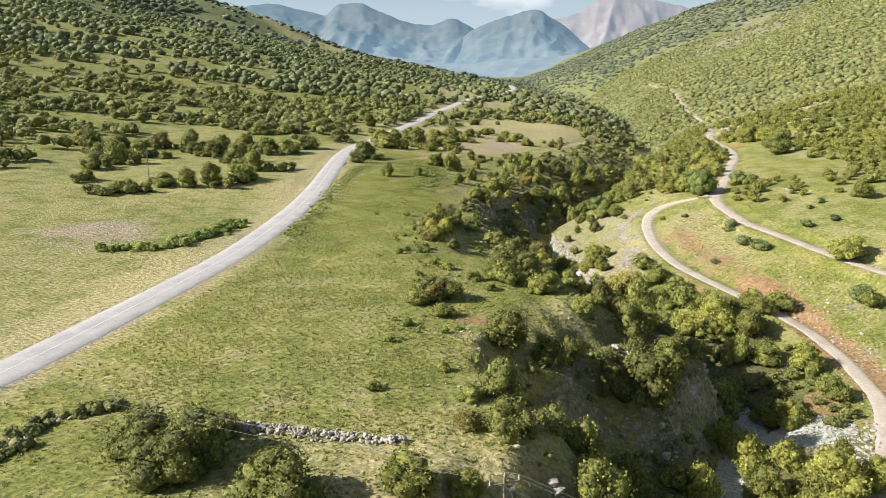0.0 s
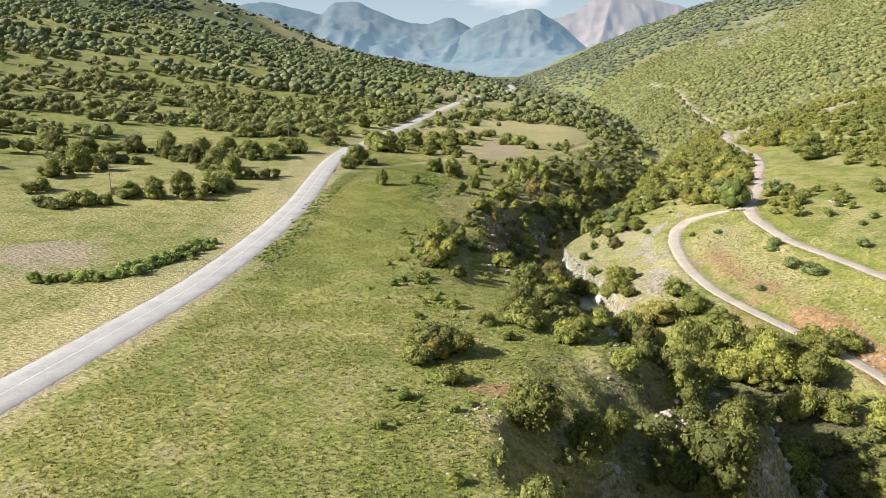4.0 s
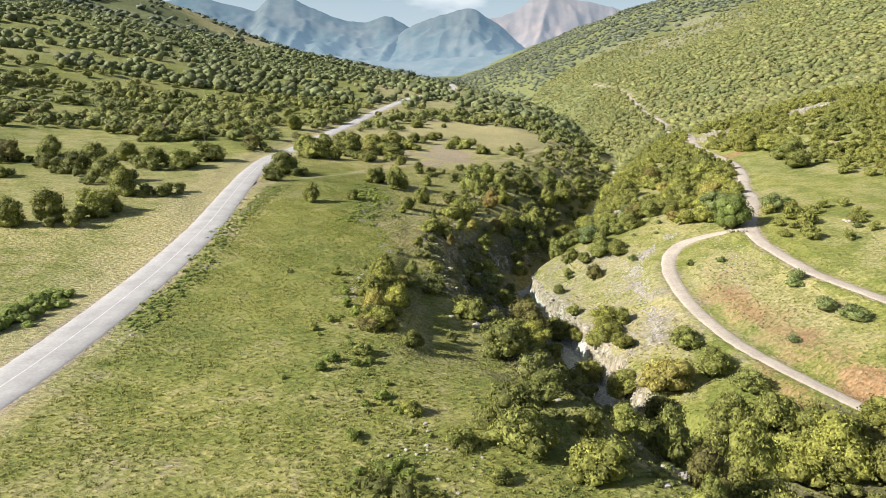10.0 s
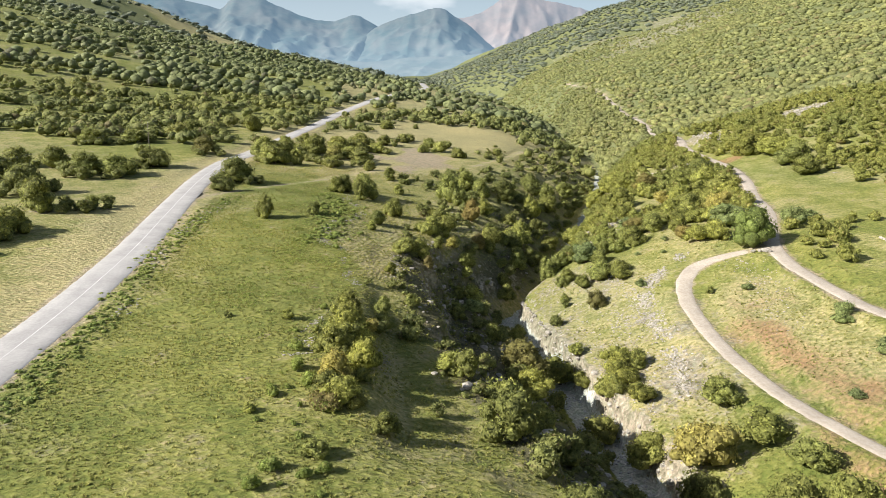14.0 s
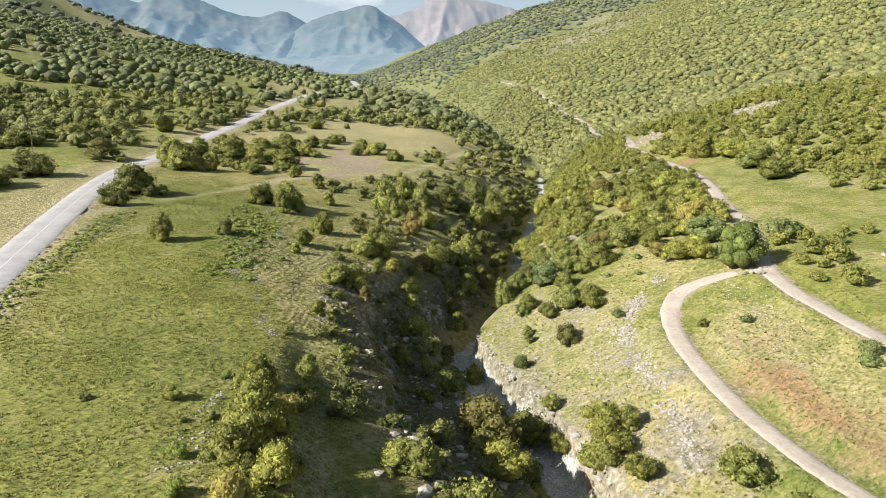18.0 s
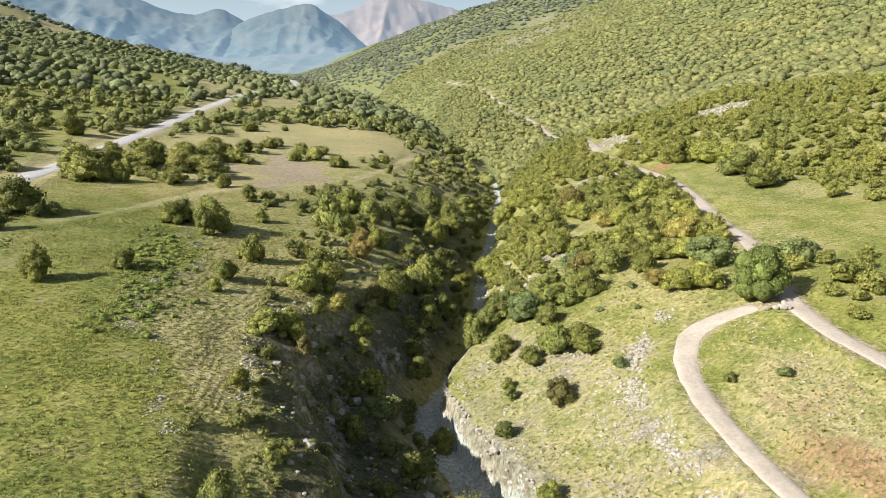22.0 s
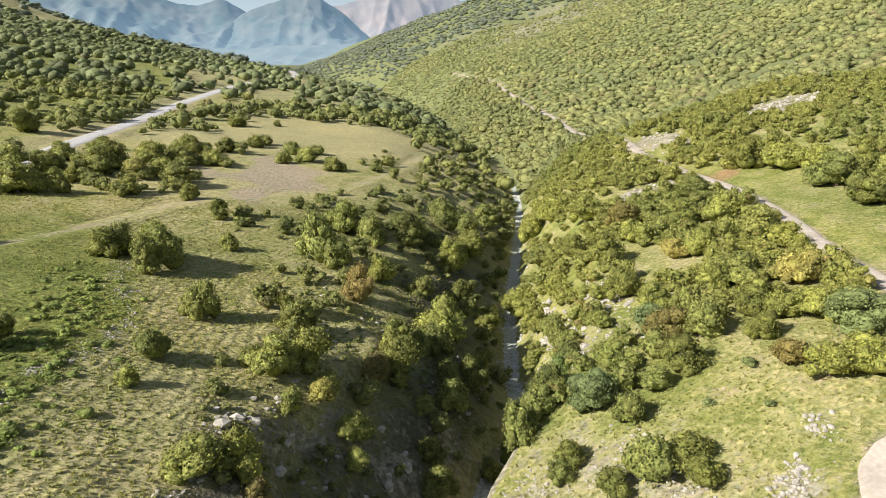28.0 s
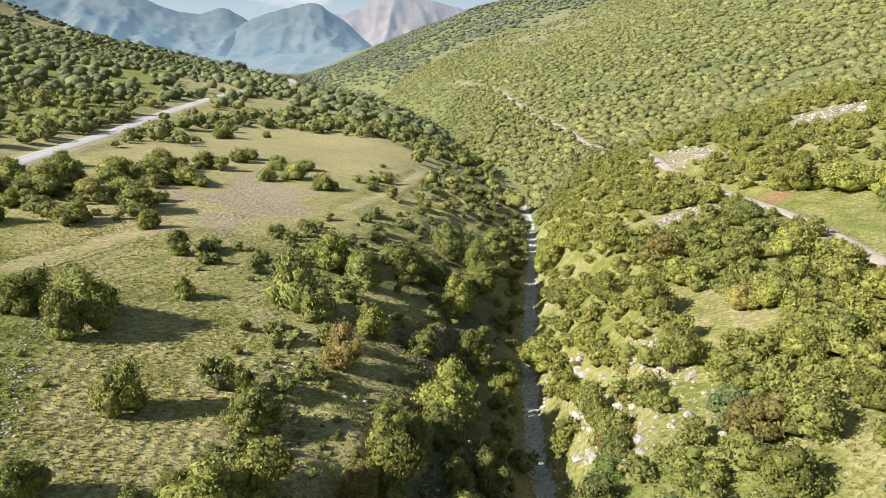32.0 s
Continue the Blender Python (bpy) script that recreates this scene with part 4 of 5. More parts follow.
FIELD_OAKS = [(-76.5, 171.1, 5.8), (-78.8, 168.8, 4.8), (-83.1, 166.6, 3.4), (-71.5, 179.1, 6.4), (-65.3, 178.5, 6.3), (-60.1, 182.5, 7.8), (-55, 187.7, 8), (-53.5, 191.2, 5.8), (-47.5, 209.5, 3.8), (-97.2, 210.2, 9), (-107, 222.2, 9), (-88.7, 223.6, 3.4), (-75.9, 235.6, 8.3), (-65.6, 223.6, 9), (-55.9, 206.3, 7.8), (-80.1, 258.3, 9), (-72.6, 257.4, 9), (-61.5, 249.5, 9), (-54.5, 249.5, 9), (-50.3, 263.8, 9), (-43.6, 293.8, 8.9), (-99.2, 198.3, 6.8), (-122.9, 241.9, 9), (-113.4, 230, 9), (-109.2, 237.5, 9), (-97.2, 225.6, 7.9), (-99.8, 249.7, 8.8), (-91, 253.8, 9), (-78, 304.5, 9), (-67.2, 309.8, 9), (-54.5, 333.3, 9), (-37.7, 357, 9)]
FIELD_OAKS_B = [(-57.7, 324.7, 9), (-85.5, 239.4, 6.7), (-92.7, 182, 4.9)]
ROAD_OAKS = [(-27.8, 247.8, 8.9), (-28.7, 234.1, 6), (-21.7, 283, 9), (-26, 297.3, 9), (-15.8, 295.2, 4.3), (-10.3, 312.4, 9), (-3.5, 329.7, 9), (3.1, 294.9, 8.6), (-5.3, 287, 6.3), (-12.2, 304.1, 8.9), (-20.8, 300.4, 9), (-23.6, 311, 6.1), (-15.3, 308.3, 7.3), (-11.3, 319.3, 7.8), (-5.1, 302.1, 6.9), (0.1, 305.1, 7.1), (4.7, 299.8, 4.9), (4.8, 337.6, 8.6), (9.6, 322.7, 6.7), (-15.9, 336.7, 5.5), (-21.6, 320.6, 6.2), (-3.2, 319.8, 7.7), (2.7, 321.7, 7.9), (13.1, 343.3, 6)]
FIELD_SCRUB = [(24.4, 359.7, 5.9), (33.2, 332, 8.1), (26.4, 328, 5.7), (38.1, 321, 6.1), (30.7, 343.1, 6.2), (37.2, 345.7, 6.3), (17.8, 405.4, 8.7), (10.7, 394.2, 2.6), (31.8, 412.2, 3.7), (40.2, 321.4, 3.5), (55.7, 335.4, 5.6), (59.7, 359.7, 2.4), (20.9, 354.1, 6.4)]

for x, y, w in SPUR_OAKS:
    tree(x, y, w * 1.32, "oak" if TREE_RND.random() < 0.7 else "olive", "oak_tree", "rounded evergreen oak casting a long shadow on the grassy spur", "tree", "single oaks on the spur", 1.25)
for x, y, w in GORGE_OAKS + GORGE_OAKS_B + GORGE_OAKS_C + GORGE_OAKS_D:
    tree(x, y, w * 1.18, "oak" if TREE_RND.random() < 0.7 else "olive", "oak_tree", "leafy evergreen oak rooted on the steep gorge side", "tree", "oaks in the gorge", 1.1)
for x, y, w in GORGE_OLIVE:
    tree(x, y, w, "wispy", "olive_tree", "grey-green wispy tree on the shaded gorge side", "tree")
for x, y, w in RIM_SHRUBS:
    tree(x, y, w, "low" if TREE_RND.random() < 0.6 else "olive", "shrub", "low spreading thorny shrub along the gorge rim", "shrub", "shrubs on the rim", 0.9)
for x, y, w in [(-1.3, 155.6, 4.6), (-1.2, 148.4, 5.6), (-2.6, 142.2, 4.6), (0.4, 140.2, 4.2), (3.2, 161.4, 3.4), (-2.3, 136.8, 4.0), (-1.8, 131.4, 4.4), (1.8, 127.6, 3.2), (1.2, 151.5, 3.6)]:
    tree(x, y, w, "oak" if TREE_RND.random() < 0.6 else "olive", "oak_tree", "dense green oak bush on the edge of the meadow", "tree", "oaks on the meadow rim", 1.15)
for x, y, w in [(38.6, 207.2, 4.6), (41.6, 209.6, 4.4), (44.4, 212.4, 5.0), (47.6, 215.6, 4.4), (50.2, 219.4, 5.0), (52.6, 224, 4.6), (53.8, 229.6, 4.8), (41, 213.4, 4.0), (37.4, 210.6, 3.6)]:
    tree(x, y, w, "fresh" if TREE_RND.random() < 0.35 else "oak", "oak_tree", "tall dark green tree standing by the stream", "tree", "trees along the stream", 1.5)
for x, y, w in BIG_BUSH:
    tree(x, y, w * 1.1, "oak", "thicket_bush", "large dark green kermes oak thicket beside a dry stone wall", "bush", "thicket by the stone wall", 0.9)
for x, y, w in BANK_OAKS:
    tree(x, y, w * 1.18, "olive" if TREE_RND.random() < 0.6 else "oak", "oak_tree", "round olive-green oak on the stony river bank", "tree", "oaks on the stony bank", 0.95)
BANK_BUSHES = [b for b in BANK_BUSHES if line_near(LOW_PTS, np.array([b[0]]), np.array([b[1]]))[0][0] > 3.5]
for x, y, w in BANK_BUSHES:
    tree(x, y, w, "wispy", "shrub", "small pale green bush in the dry meadow", "shrub", "small bushes on the bank", 0.8)
for x, y, w in PALE_TREE:
    if x > 68.5 and y < 190:
        tree(x, y, w * 1.2, "fresh", "walnut_tree", "broad fresh green tree shading the track junction", "tree", "", 1.15)
    else:
        tree(x, y, w * 1.15, "pale", "walnut_tree", "broad grey-green leafy tree with a round crown", "tree", "", 1.0)
for x, y, w in SLOPE_OAKS + SLOPE_OAKS_B:
    tree(x, y, w * 1.25, "olive" if TREE_RND.random() < 0.75 else "oak", "oak_tree", "dense olive-green oak on the wooded slope above the stream", "tree", "oaks on the sunny slope")
for x, y, w in FIELD_OAKS + FIELD_OAKS_B:
    tree(x, y, w * 1.05, "oak", "oak_tree", "dark green oak in a hedgerow between dry fields", "tree", "hedgerow oaks", 1.0)
for x, y, w in ROAD_OAKS:
    tree(x, y, w * 1.05, "oak", "oak_tree", "dark green oak in the grove beside the asphalt road", "tree", "grove beside the road", 0.9)
for x, y, w in FIELD_SCRUB:
    tree(x, y, w, "low", "shrub", "low dark green shrub beside the golden field", "shrub", "scrub by the golden field", 1.1)


def forest(cells, chance, size, seed, room=0.55):
    """Places on a jittered grid of the plan, where chance(x, y) allows and no single tree stands."""
    x0, x1, y0, y1, gap = cells
    r = np.random.RandomState(seed)
    X, Y = np.meshgrid(np.arange(x0, x1, gap), np.arange(y0, y1, gap))
    X, Y = X.ravel() + r.rand(X.size) * gap, Y.ravel() + r.rand(X.size) * gap
    keep = r.rand(X.size) < chance(X, Y)
    keep &= (X < np.maximum(0.68 * Y + 8, 1.5 * (Y - 160) + 40)) & (X > -0.68 * Y - 12)
    X, Y = X[keep], Y[keep]
    W = size[0] + (size[1] - size[0]) * r.rand(len(X)) ** 1.5
    if y0 < 400:
        free = np.ones(len(X), bool)
        for x, y, w in STANDING:
            free &= np.hypot(X - x, Y - y) > room * (W + w) / 2
        X, Y, W = X[free], Y[free], W[free]
    return X, Y, W


def scatter(name, X, Y, W, shapes, mat, label, category, seed, tall=(0.85, 1.15), sink=0.06, smooth=True):
    """Many uncounted things of a few shapes, as one mesh standing on the ground."""
    r = np.random.RandomState(seed)
    Z = ground_z(X, Y)
    pick = r.randint(len(shapes), size=len(X))
    vs, fs, n = [], [], 0
    for k, (bv, bf) in enumerate(shapes):
        on = np.nonzero(pick == k)[0]
        if not len(on):
            continue
        a = r.rand(len(on)) * 6.283
        c, s = np.cos(a)[:, None], np.sin(a)[:, None]
        h = (W[on] / 2)[:, None]
        up = h * (tall[0] + (tall[1] - tall[0]) * r.rand(len(on)))[:, None]
        v = np.stack([X[on, None] + (bv[None, :, 0] * c - bv[None, :, 1] * s) * h, Y[on, None] + (bv[None, :, 0] * s + bv[None, :, 1] * c) * h, Z[on, None] + bv[None, :, 2] * up - sink * h], -1)
        f = bf[None] + (np.arange(len(on)) * len(bv))[:, None, None] + n
        vs.append(v.reshape(-1, 3)), fs.append(f.reshape(-1, bf.shape[1]))
        n += v.shape[0] * v.shape[1]
    me = mesh_from(name, np.concatenate(vs), np.concatenate(fs), [mat], smooth)
    return tagged(new(name, me), label, category, kind="stuff")


def lump_shape(seed, lumps, sprays, spray=0.17):
    """A far crown: uneven joined lumps, ruffled by leaf sprays."""
    r = np.random.RandomState(seed)
    bv, bf = ICO1
    vs, fs, n = [], [], 0
    for k in range(lumps):
        a = k * 6.283 / lumps + r.rand()
        off = 0.34 if lumps > 1 else 0.0
        c = np.array([off * math.cos(a), off * math.sin(a), 0.55 + 0.3 * r.rand()])
        v = bv * (1 + 0.5 * (r.rand(len(bv), 1) - 0.5)) * ((0.52 if lumps > 1 else 0.85) + 0.16 * r.rand()) * np.array([1, 1, 0.85]) + c
        vs.append(v), fs.append(bf + n)
        n += len(v)
    d = r.normal(size=(sprays, 3))
    d[:, 2] = np.abs(d[:, 2])
    d /= np.linalg.norm(d, axis=1)[:, None]
    p = d * (0.8 + 0.25 * r.rand(sprays, 1)) * np.array([1, 1, 0.9]) + np.array([0, 0, 0.5])
    u = np.cross(d + 0.5 * r.normal(size=(sprays, 3)), r.normal(size=(sprays, 3)))
    u /= np.linalg.norm(u, axis=1)[:, None]
    w = np.cross(u, d)
    q = np.stack([p - u * spray, p - w * spray, p + u * spray, p + w * spray], 1).reshape(-1, 3)
    i = np.arange(sprays * 4).reshape(-1, 4) + n
    vs.append(q), fs.append(np.concatenate([i[:, :3], i[:, [0, 2, 3]]]))
    return np.concatenate(vs), np.concatenate(fs)


MID = [SHAPES[m.name] for m in CROWNS["mid"]]
FAR = [lump_shape(300 + k, 2, 34) for k in range(8)]
LUMP = [lump_shape(400 + k, 1, 20, 0.2) for k in range(8)]


def tiny_shape(seed):
    """A scrub crown seen from far off: a small uneven dome with a few sprays."""
    r = np.random.RandomState(seed)
    v, f = ICO1
    v = v * (1 + 0.55 * (r.rand(len(v), 1) - 0.5)) * np.array([0.95, 0.95, 0.7]) + np.array([0, 0, 0.5])
    p = r.normal(size=(7, 3)) * np.array([0.45, 0.45, 0.15]) + np.array([0, 0, 0.95])
    t = p[:, None, :] + r.normal(size=(7, 3, 3)) * 0.26
    return np.concatenate([v, t.reshape(-1, 3)]), np.concatenate([f, np.arange(21).reshape(-1, 3) + len(v)])


TINY = [tiny_shape(450 + k) for k in range(12)]


def clear_of_ways(X, Y):
    d = np.full(X.shape, 1.0)
    for (pts, zs, half, ease), m in zip(WAYS, (6.0, 3.0, 2.6, 3.0)):
        d *= line_near(pts, X, Y)[0] > m
    return d


def side_of_river(X, Y):
    return X - spline(RIVER_Y, RIVER_X, Y)


def blot(X, Y, x, y, a, b, soft=0.3):
    """1 inside an oval glade, 0 outside."""
    return step(1 + soft, 1 - soft, np.hypot((X - x) / a, (Y - y) / b))


def sunny_slope(X, Y):
    s = side_of_river(X, Y)
    xh = np.interp(Y, HIGH_PTS[:, 1], HIGH_PTS[:, 0])
    below = (s > 2.6) * (Y > 200) * (X < xh - 2.5) * step(-2, 4, Y - 196 - np.clip(72 - X, 0, 40) * 0.1 - 0.35 * np.maximum(0, 60 - X))
    above = (X > xh + 3) * (1 - blot(X, Y, 100, 222, 20, 42)) * (1 - blot(X, Y, 120, 262, 16, 16)) * step(150, 205, Y + 0.35 * (X - 100))
    glades = blot(X, Y, 71, 233, 5, 8) + blot(X, Y, 93, 272, 8, 4) + blot(X, Y, 62, 200, 14, 9) + blot(X, Y, 160, 308, 11, 9) + blot(X, Y, 126, 312, 6, 12)
    return np.clip(0.93 * below + 0.8 * above - glades, 0, 1) * clear_of_ways(X, Y)


def gorge_slope(X, Y):
    s = side_of_river(X, Y)
    wl = spline(RIVER_Y, WALL_LEFT, Y)
    left = ((s < -1.8) & (s > -wl - 3)) * (0.3 + 0.45 * step(-9, -4, s) + 0.32 * step(225, 262, Y) + 0.5 * step(114, 104, Y) * step(-24, -20, s)) * (0.35 + 1.1 * grain(X, Y, 13, 7))
    left = left * (1 - 0.6 * step(0.5, 0.8, -s / wl) * step(180, 200, Y) * step(0.35, 0.6, grain(X, Y, 8, 4)))
    left = left * (1 - 0.72 * step(84, 92, Y) * step(130, 114, Y) * step(-20, -23, s))
    right = ((s > 2) & (s < 20)) * step(131, 124, Y) * 0.95 * (1 - blot(X, Y, 50, 87, 10, 7))
    band = blot(X, Y, 34, 272, 22, 16) * 0.6
    return np.clip(np.maximum(np.maximum(left, right), band), 0, 1) * clear_of_ways(X, Y)


def left_woods(X, Y):
    xr = np.interp(Y, ROAD_PTS[:, 1], ROAD_PTS[:, 0])
    s = side_of_river(X, Y)
    hill = (X < xr - 6) * np.maximum(step(-52, -75, X - 0.04 * Y), step(300, 330, Y)) * step(285, 325, Y + 0.12 * (X + 60)) * (1 - blot(X, Y, -38, 352, 9, 20))
    hill = np.maximum(hill, (X < -120) * step(150, 200, Y) * 0.9)
    hill = hill * (1 - blot(X, Y, -105, 300, 60, 14)) * (1 - blot(X, Y, -140, 370, 40, 10))
    spur = (X > xr + 3) * (s < -4) * step(318, 345, Y - 0.1 * X) * (1 - blot(X, Y, 44, 385, 34, 50, 0.2)) * (1 - blot(X, Y, 22, 314, 17, 25))
    open_top = np.maximum(step(0.52, 0.72, grain(X, Y, 120, 8)) * step(500, 700, Y), 1.2 * open_band(X, Y))
    return np.clip(0.92 * hill + 0.8 * spur - 0.7 * open_top, 0, 1) * (0.16 + 0.84 * step(0.4, 0.55, 0.6 * grain(X, Y, 30, 8) + 0.4 * grain(X, Y, 13, 9))) * clear_of_ways(X, Y)


def right_hill(X, Y):
    s = side_of_river(X, Y)
    near = ((Y < 345) & (X < 190)) | ((Y < 760) & (X < np.interp(Y, HIGH_PTS[:, 1], HIGH_PTS[:, 0])))
    ledge = step(0.62, 0.75, grain(X, Y, 55, 3)) * step(0.5, 0.8, grain(X, Y, 14, 2))
    return (s > 2.5) * (0.62 + 0.36 * step(0.3, 0.55, 0.65 * grain(X, Y, 17, 4) + 0.35 * grain(X, Y, 60, 5))) * (1 - 0.85 * ledge) * (1 - 0.6 * bare_hill(X, Y)) * clear_of_ways(X, Y) * np.where(near, 0, 1) * (1 - blot(X, Y, 160, 308, 11, 9))


X, Y, W = forest((38, 190, 120, 345, 2.9), sunny_slope, (2.8, 5.2), 11)
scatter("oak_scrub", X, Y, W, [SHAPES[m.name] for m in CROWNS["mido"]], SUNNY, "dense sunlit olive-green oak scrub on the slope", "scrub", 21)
X, Y, W = forest((4, 50, 34, 128, 6.0), lambda X, Y: gorge_slope(X, Y) * ((side_of_river(X, Y) > -11) | ((Y < 112) & (side_of_river(X, Y) > -23))), (4.0, 6.8), 10, 0.6)
for x, y, w in zip(X, Y, W):
    tree(float(x), float(y), float(w), "oak" if TREE_RND.random() < 0.55 else "olive", "oak_tree", "tall leafy oak growing out of the gorge bottom", "tree", "oaks in the gorge", 1.45)
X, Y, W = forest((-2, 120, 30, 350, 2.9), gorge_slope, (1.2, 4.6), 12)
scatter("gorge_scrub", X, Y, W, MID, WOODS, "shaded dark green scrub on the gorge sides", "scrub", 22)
FIELD_PTS = FIELD_OAKS + FIELD_OAKS_B + ROAD_OAKS


def hedges(X, Y):
    d = np.full(X.shape, 99.0)
    for x, y, w in FIELD_PTS:
        d = np.minimum(d, np.hypot(X - x, Y - y) - w * 0.5)
    return step(3.2, 1.0, d) * 0.7 * clear_of_ways(X, Y)


X, Y, W = forest((-130, 30, 160, 345, 3.6), hedges, (2.4, 5.0), 19, 0.35)
scatter("hedge_scrub", X, Y, W, MID, WOODS, "tangled dark green hedge scrub between the fields", "scrub", 29)
X, Y, W = forest((-330, 150, 150, 480, 5.0), left_woods, (3.2, 7.5), 13)
scatter("oak_woods", X, Y, W, FAR, WOODS, "dense dark green oak woods beyond the fields", "woods", 23)
X, Y, W = forest((-420, 200, 480, 640, 5.4), left_woods, (3.6, 8.0), 37)
scatter("hillside_woods", X, Y, W, LUMP, HAZED_WOODS, "green oak woods on the hillside", "woods", 38, (0.7, 1.05))
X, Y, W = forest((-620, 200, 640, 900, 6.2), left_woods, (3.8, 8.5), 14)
scatter("hillside_woods", X, Y, W, TINY, HAZED_WOODS, "dark green oak woods on the far hillside", "woods", 24, (0.6, 1.0))
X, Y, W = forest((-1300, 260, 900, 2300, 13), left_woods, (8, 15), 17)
scatter("hillside_woods", X, Y, W, TINY, HAZED_SCRUB, "distant woods on the ridge, greyed with painted haze", "woods", 25, (0.5, 0.7))
def valley(X, Y):
    s = side_of_river(X, Y)
    xh = np.interp(Y, HIGH_PTS[:, 1], HIGH_PTS[:, 0])
    return (s > 2.5) * (X < xh - 2) * 0.95 * clear_of_ways(X, Y)


X, Y, W = forest((85, 250, 345, 760, 4.0), valley, (3.2, 6.4), 20)
scatter("valley_woods", X, Y, W, FAR, HILL, "dense green oak woods along the far stream", "woods", 30)
X, Y, W = forest((60, 440, 60, 480, 3.1), right_hill, (2.4, 5.4), 15)
scatter("hillside_scrub", X, Y, W, LUMP, HILL, "dense sunlit olive-green scrub covering the hillside", "scrub", 26, (0.6, 1.0), 0.15)
X, Y, W = forest((440, 700, 300, 480, 3.6), right_hill, (2.8, 5.6), 35)
scatter("hillside_scrub", X, Y, W, TINY, HILL, "sunlit olive-green scrub high on the hillside", "scrub", 36, (0.6, 1.0), 0.15)
X, Y, W = forest((120, 900, 480, 1150, 4.5), right_hill, (3.0, 6.5), 16)
scatter("hillside_scrub", X, Y, W, TINY, HILL, "olive-green scrub covering the upper hillside", "scrub", 27, (0.55, 0.95), 0.15)
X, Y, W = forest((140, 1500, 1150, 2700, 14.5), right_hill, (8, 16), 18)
scatter("distant_scrub", X, Y, W, TINY, HAZED_SCRUB, "distant scrub on the far ridge, greyed with painted haze", "scrub", 28, (0.4, 0.6))


# ---- grass, stones, rocks ----
def tuft_shape(seed, blades=7):
    r = np.random.RandomState(seed)
    vs, fs = [], []
    for k in range(blades):
        a, b = r.rand() * 6.283, 0.5 * r.rand()
        p = np.array([math.cos(a) * b, math.sin(a) * b, 0])
        u = np.array([math.cos(a + 1.57), math.sin(a + 1.57), 0]) * 0.32
        lean = np.array([math.cos(a), math.sin(a), 0]) * 0.6 * r.rand()
        vs += [p - u, p + u, p + lean + np.array([0, 0, 0.9 + 0.6 * r.rand()])]
        fs.append((3 * k, 3 * k + 1, 3 * k + 2))
    return np.array(vs), np.array(fs)


def meadow(X, Y):
    s = side_of_river(X, Y)
    xr = np.interp(Y, ROAD_PTS[:, 1], ROAD_PTS[:, 0])
    left = (X > xr + 3.6) * (s < -12)
    right = (s > 4) * (Y < 215)
    return (0.35 + 0.75 * step(0.35, 0.65, grain(X, Y, 5, 3))) * np.clip(left + 0.6 * right, 0, 1) * (clear_of_ways(X, Y) > 0)


TUFTS = [tuft_shape(500 + k) for k in range(5)]
X, Y, W = forest((-48, 75, 33, 285, 0.52), meadow, (0.3, 0.75), 31, 0.2)
scatter("grass_tufts", X, Y, W, TUFTS, TUFT, "tufts of green meadow grass", "grass", 32, (0.3, 0.6))
def herb_shape(seed, leaves=26):
    """A low mound of loose broad leaves."""
    r = np.random.RandomState(seed)
    a, b = r.rand(leaves) * 6.283, np.sqrt(r.rand(leaves))
    c = np.stack([np.cos(a) * b, np.sin(a) * b, 0.15 + 0.55 * (1 - b * b) * r.rand(leaves)], 1)
    u = r.normal(size=(leaves, 3)) * np.array([1, 1, 0.35])
    u /= np.linalg.norm(u, axis=1)[:, None]
    w = np.stack([np.cos(a), np.sin(a), 0.5 + 0.9 * r.rand(leaves)], 1) * 0.34
    v = np.stack([c - u * 0.16, c + u * 0.16, c + w], 1).reshape(-1, 3)
    return v, np.arange(leaves * 3).reshape(-1, 3)


HERBS = [herb_shape(520 + k) for k in range(6)]


def lush(X, Y):
    """Leafy herbs: thick on the wetter strip west of the stone row, thin elsewhere."""
    row_x = np.interp(Y, [132, 146, 162, 169, 183, 191, 202, 211, 219, 243], [-9, -5, -2.2, 0.1, -1.3, -4.6, -4.5, -1.2, 1.6, -1.3])
    strip_w = step(-20, -9, X - row_x) * step(2.5, 0, X - row_x) * step(145, 165, Y) * step(250, 238, Y)
    return meadow(X, Y) * np.clip(0.14 * step(0.55, 0.8, grain(X, Y, 9, 6)) + 1.1 * strip_w * step(0.15, 0.5, grain(X, Y, 3.5, 7)), 0, 1)


X, Y, W = forest((-38, 30, 35, 250, 0.7), lush, (0.3, 0.95), 33, 0.2)
scatter("meadow_weeds", X, Y, W, HERBS, WEED, "low leafy weeds in the meadow", "weeds", 34, (0.6, 1.0), 0.02)


def rock_shape(seed, sub=1):
    r = np.random.RandomState(seed)
    v, f = ico(sub)
    cut = np.clip(v, -0.7 - 0.25 * r.rand(3), 0.7 + 0.25 * r.rand(3)) * (1 + 0.22 * (r.rand(len(v), 1) - 0.5))
    return cut * np.array([1, 0.75 + 0.3 * r.rand(), 0.6 + 0.3 * r.rand()]), f


ROCKS = [rock_shape(600 + k) for k in range(8)]


def along(pts, n, width, seed):
    """Random places in a band along a plan line."""
    r = np.random.RandomState(seed)
    c = curve_points(pts, 0.5)
    k = r.randint(len(c), size=n)
    return c[k, 0] + r.normal(size=n) * width, c[k, 1] + r.normal(size=n) * width


def rubble(name, X, Y, lo, hi, seed, label):
    r = np.random.RandomState(seed)
    W = lo + (hi - lo) * r.rand(len(X)) ** 3
    return scatter(name, X, Y, W, ROCKS, LIMESTONE, label, "stones", seed, (0.7, 1.1), -0.1, False)


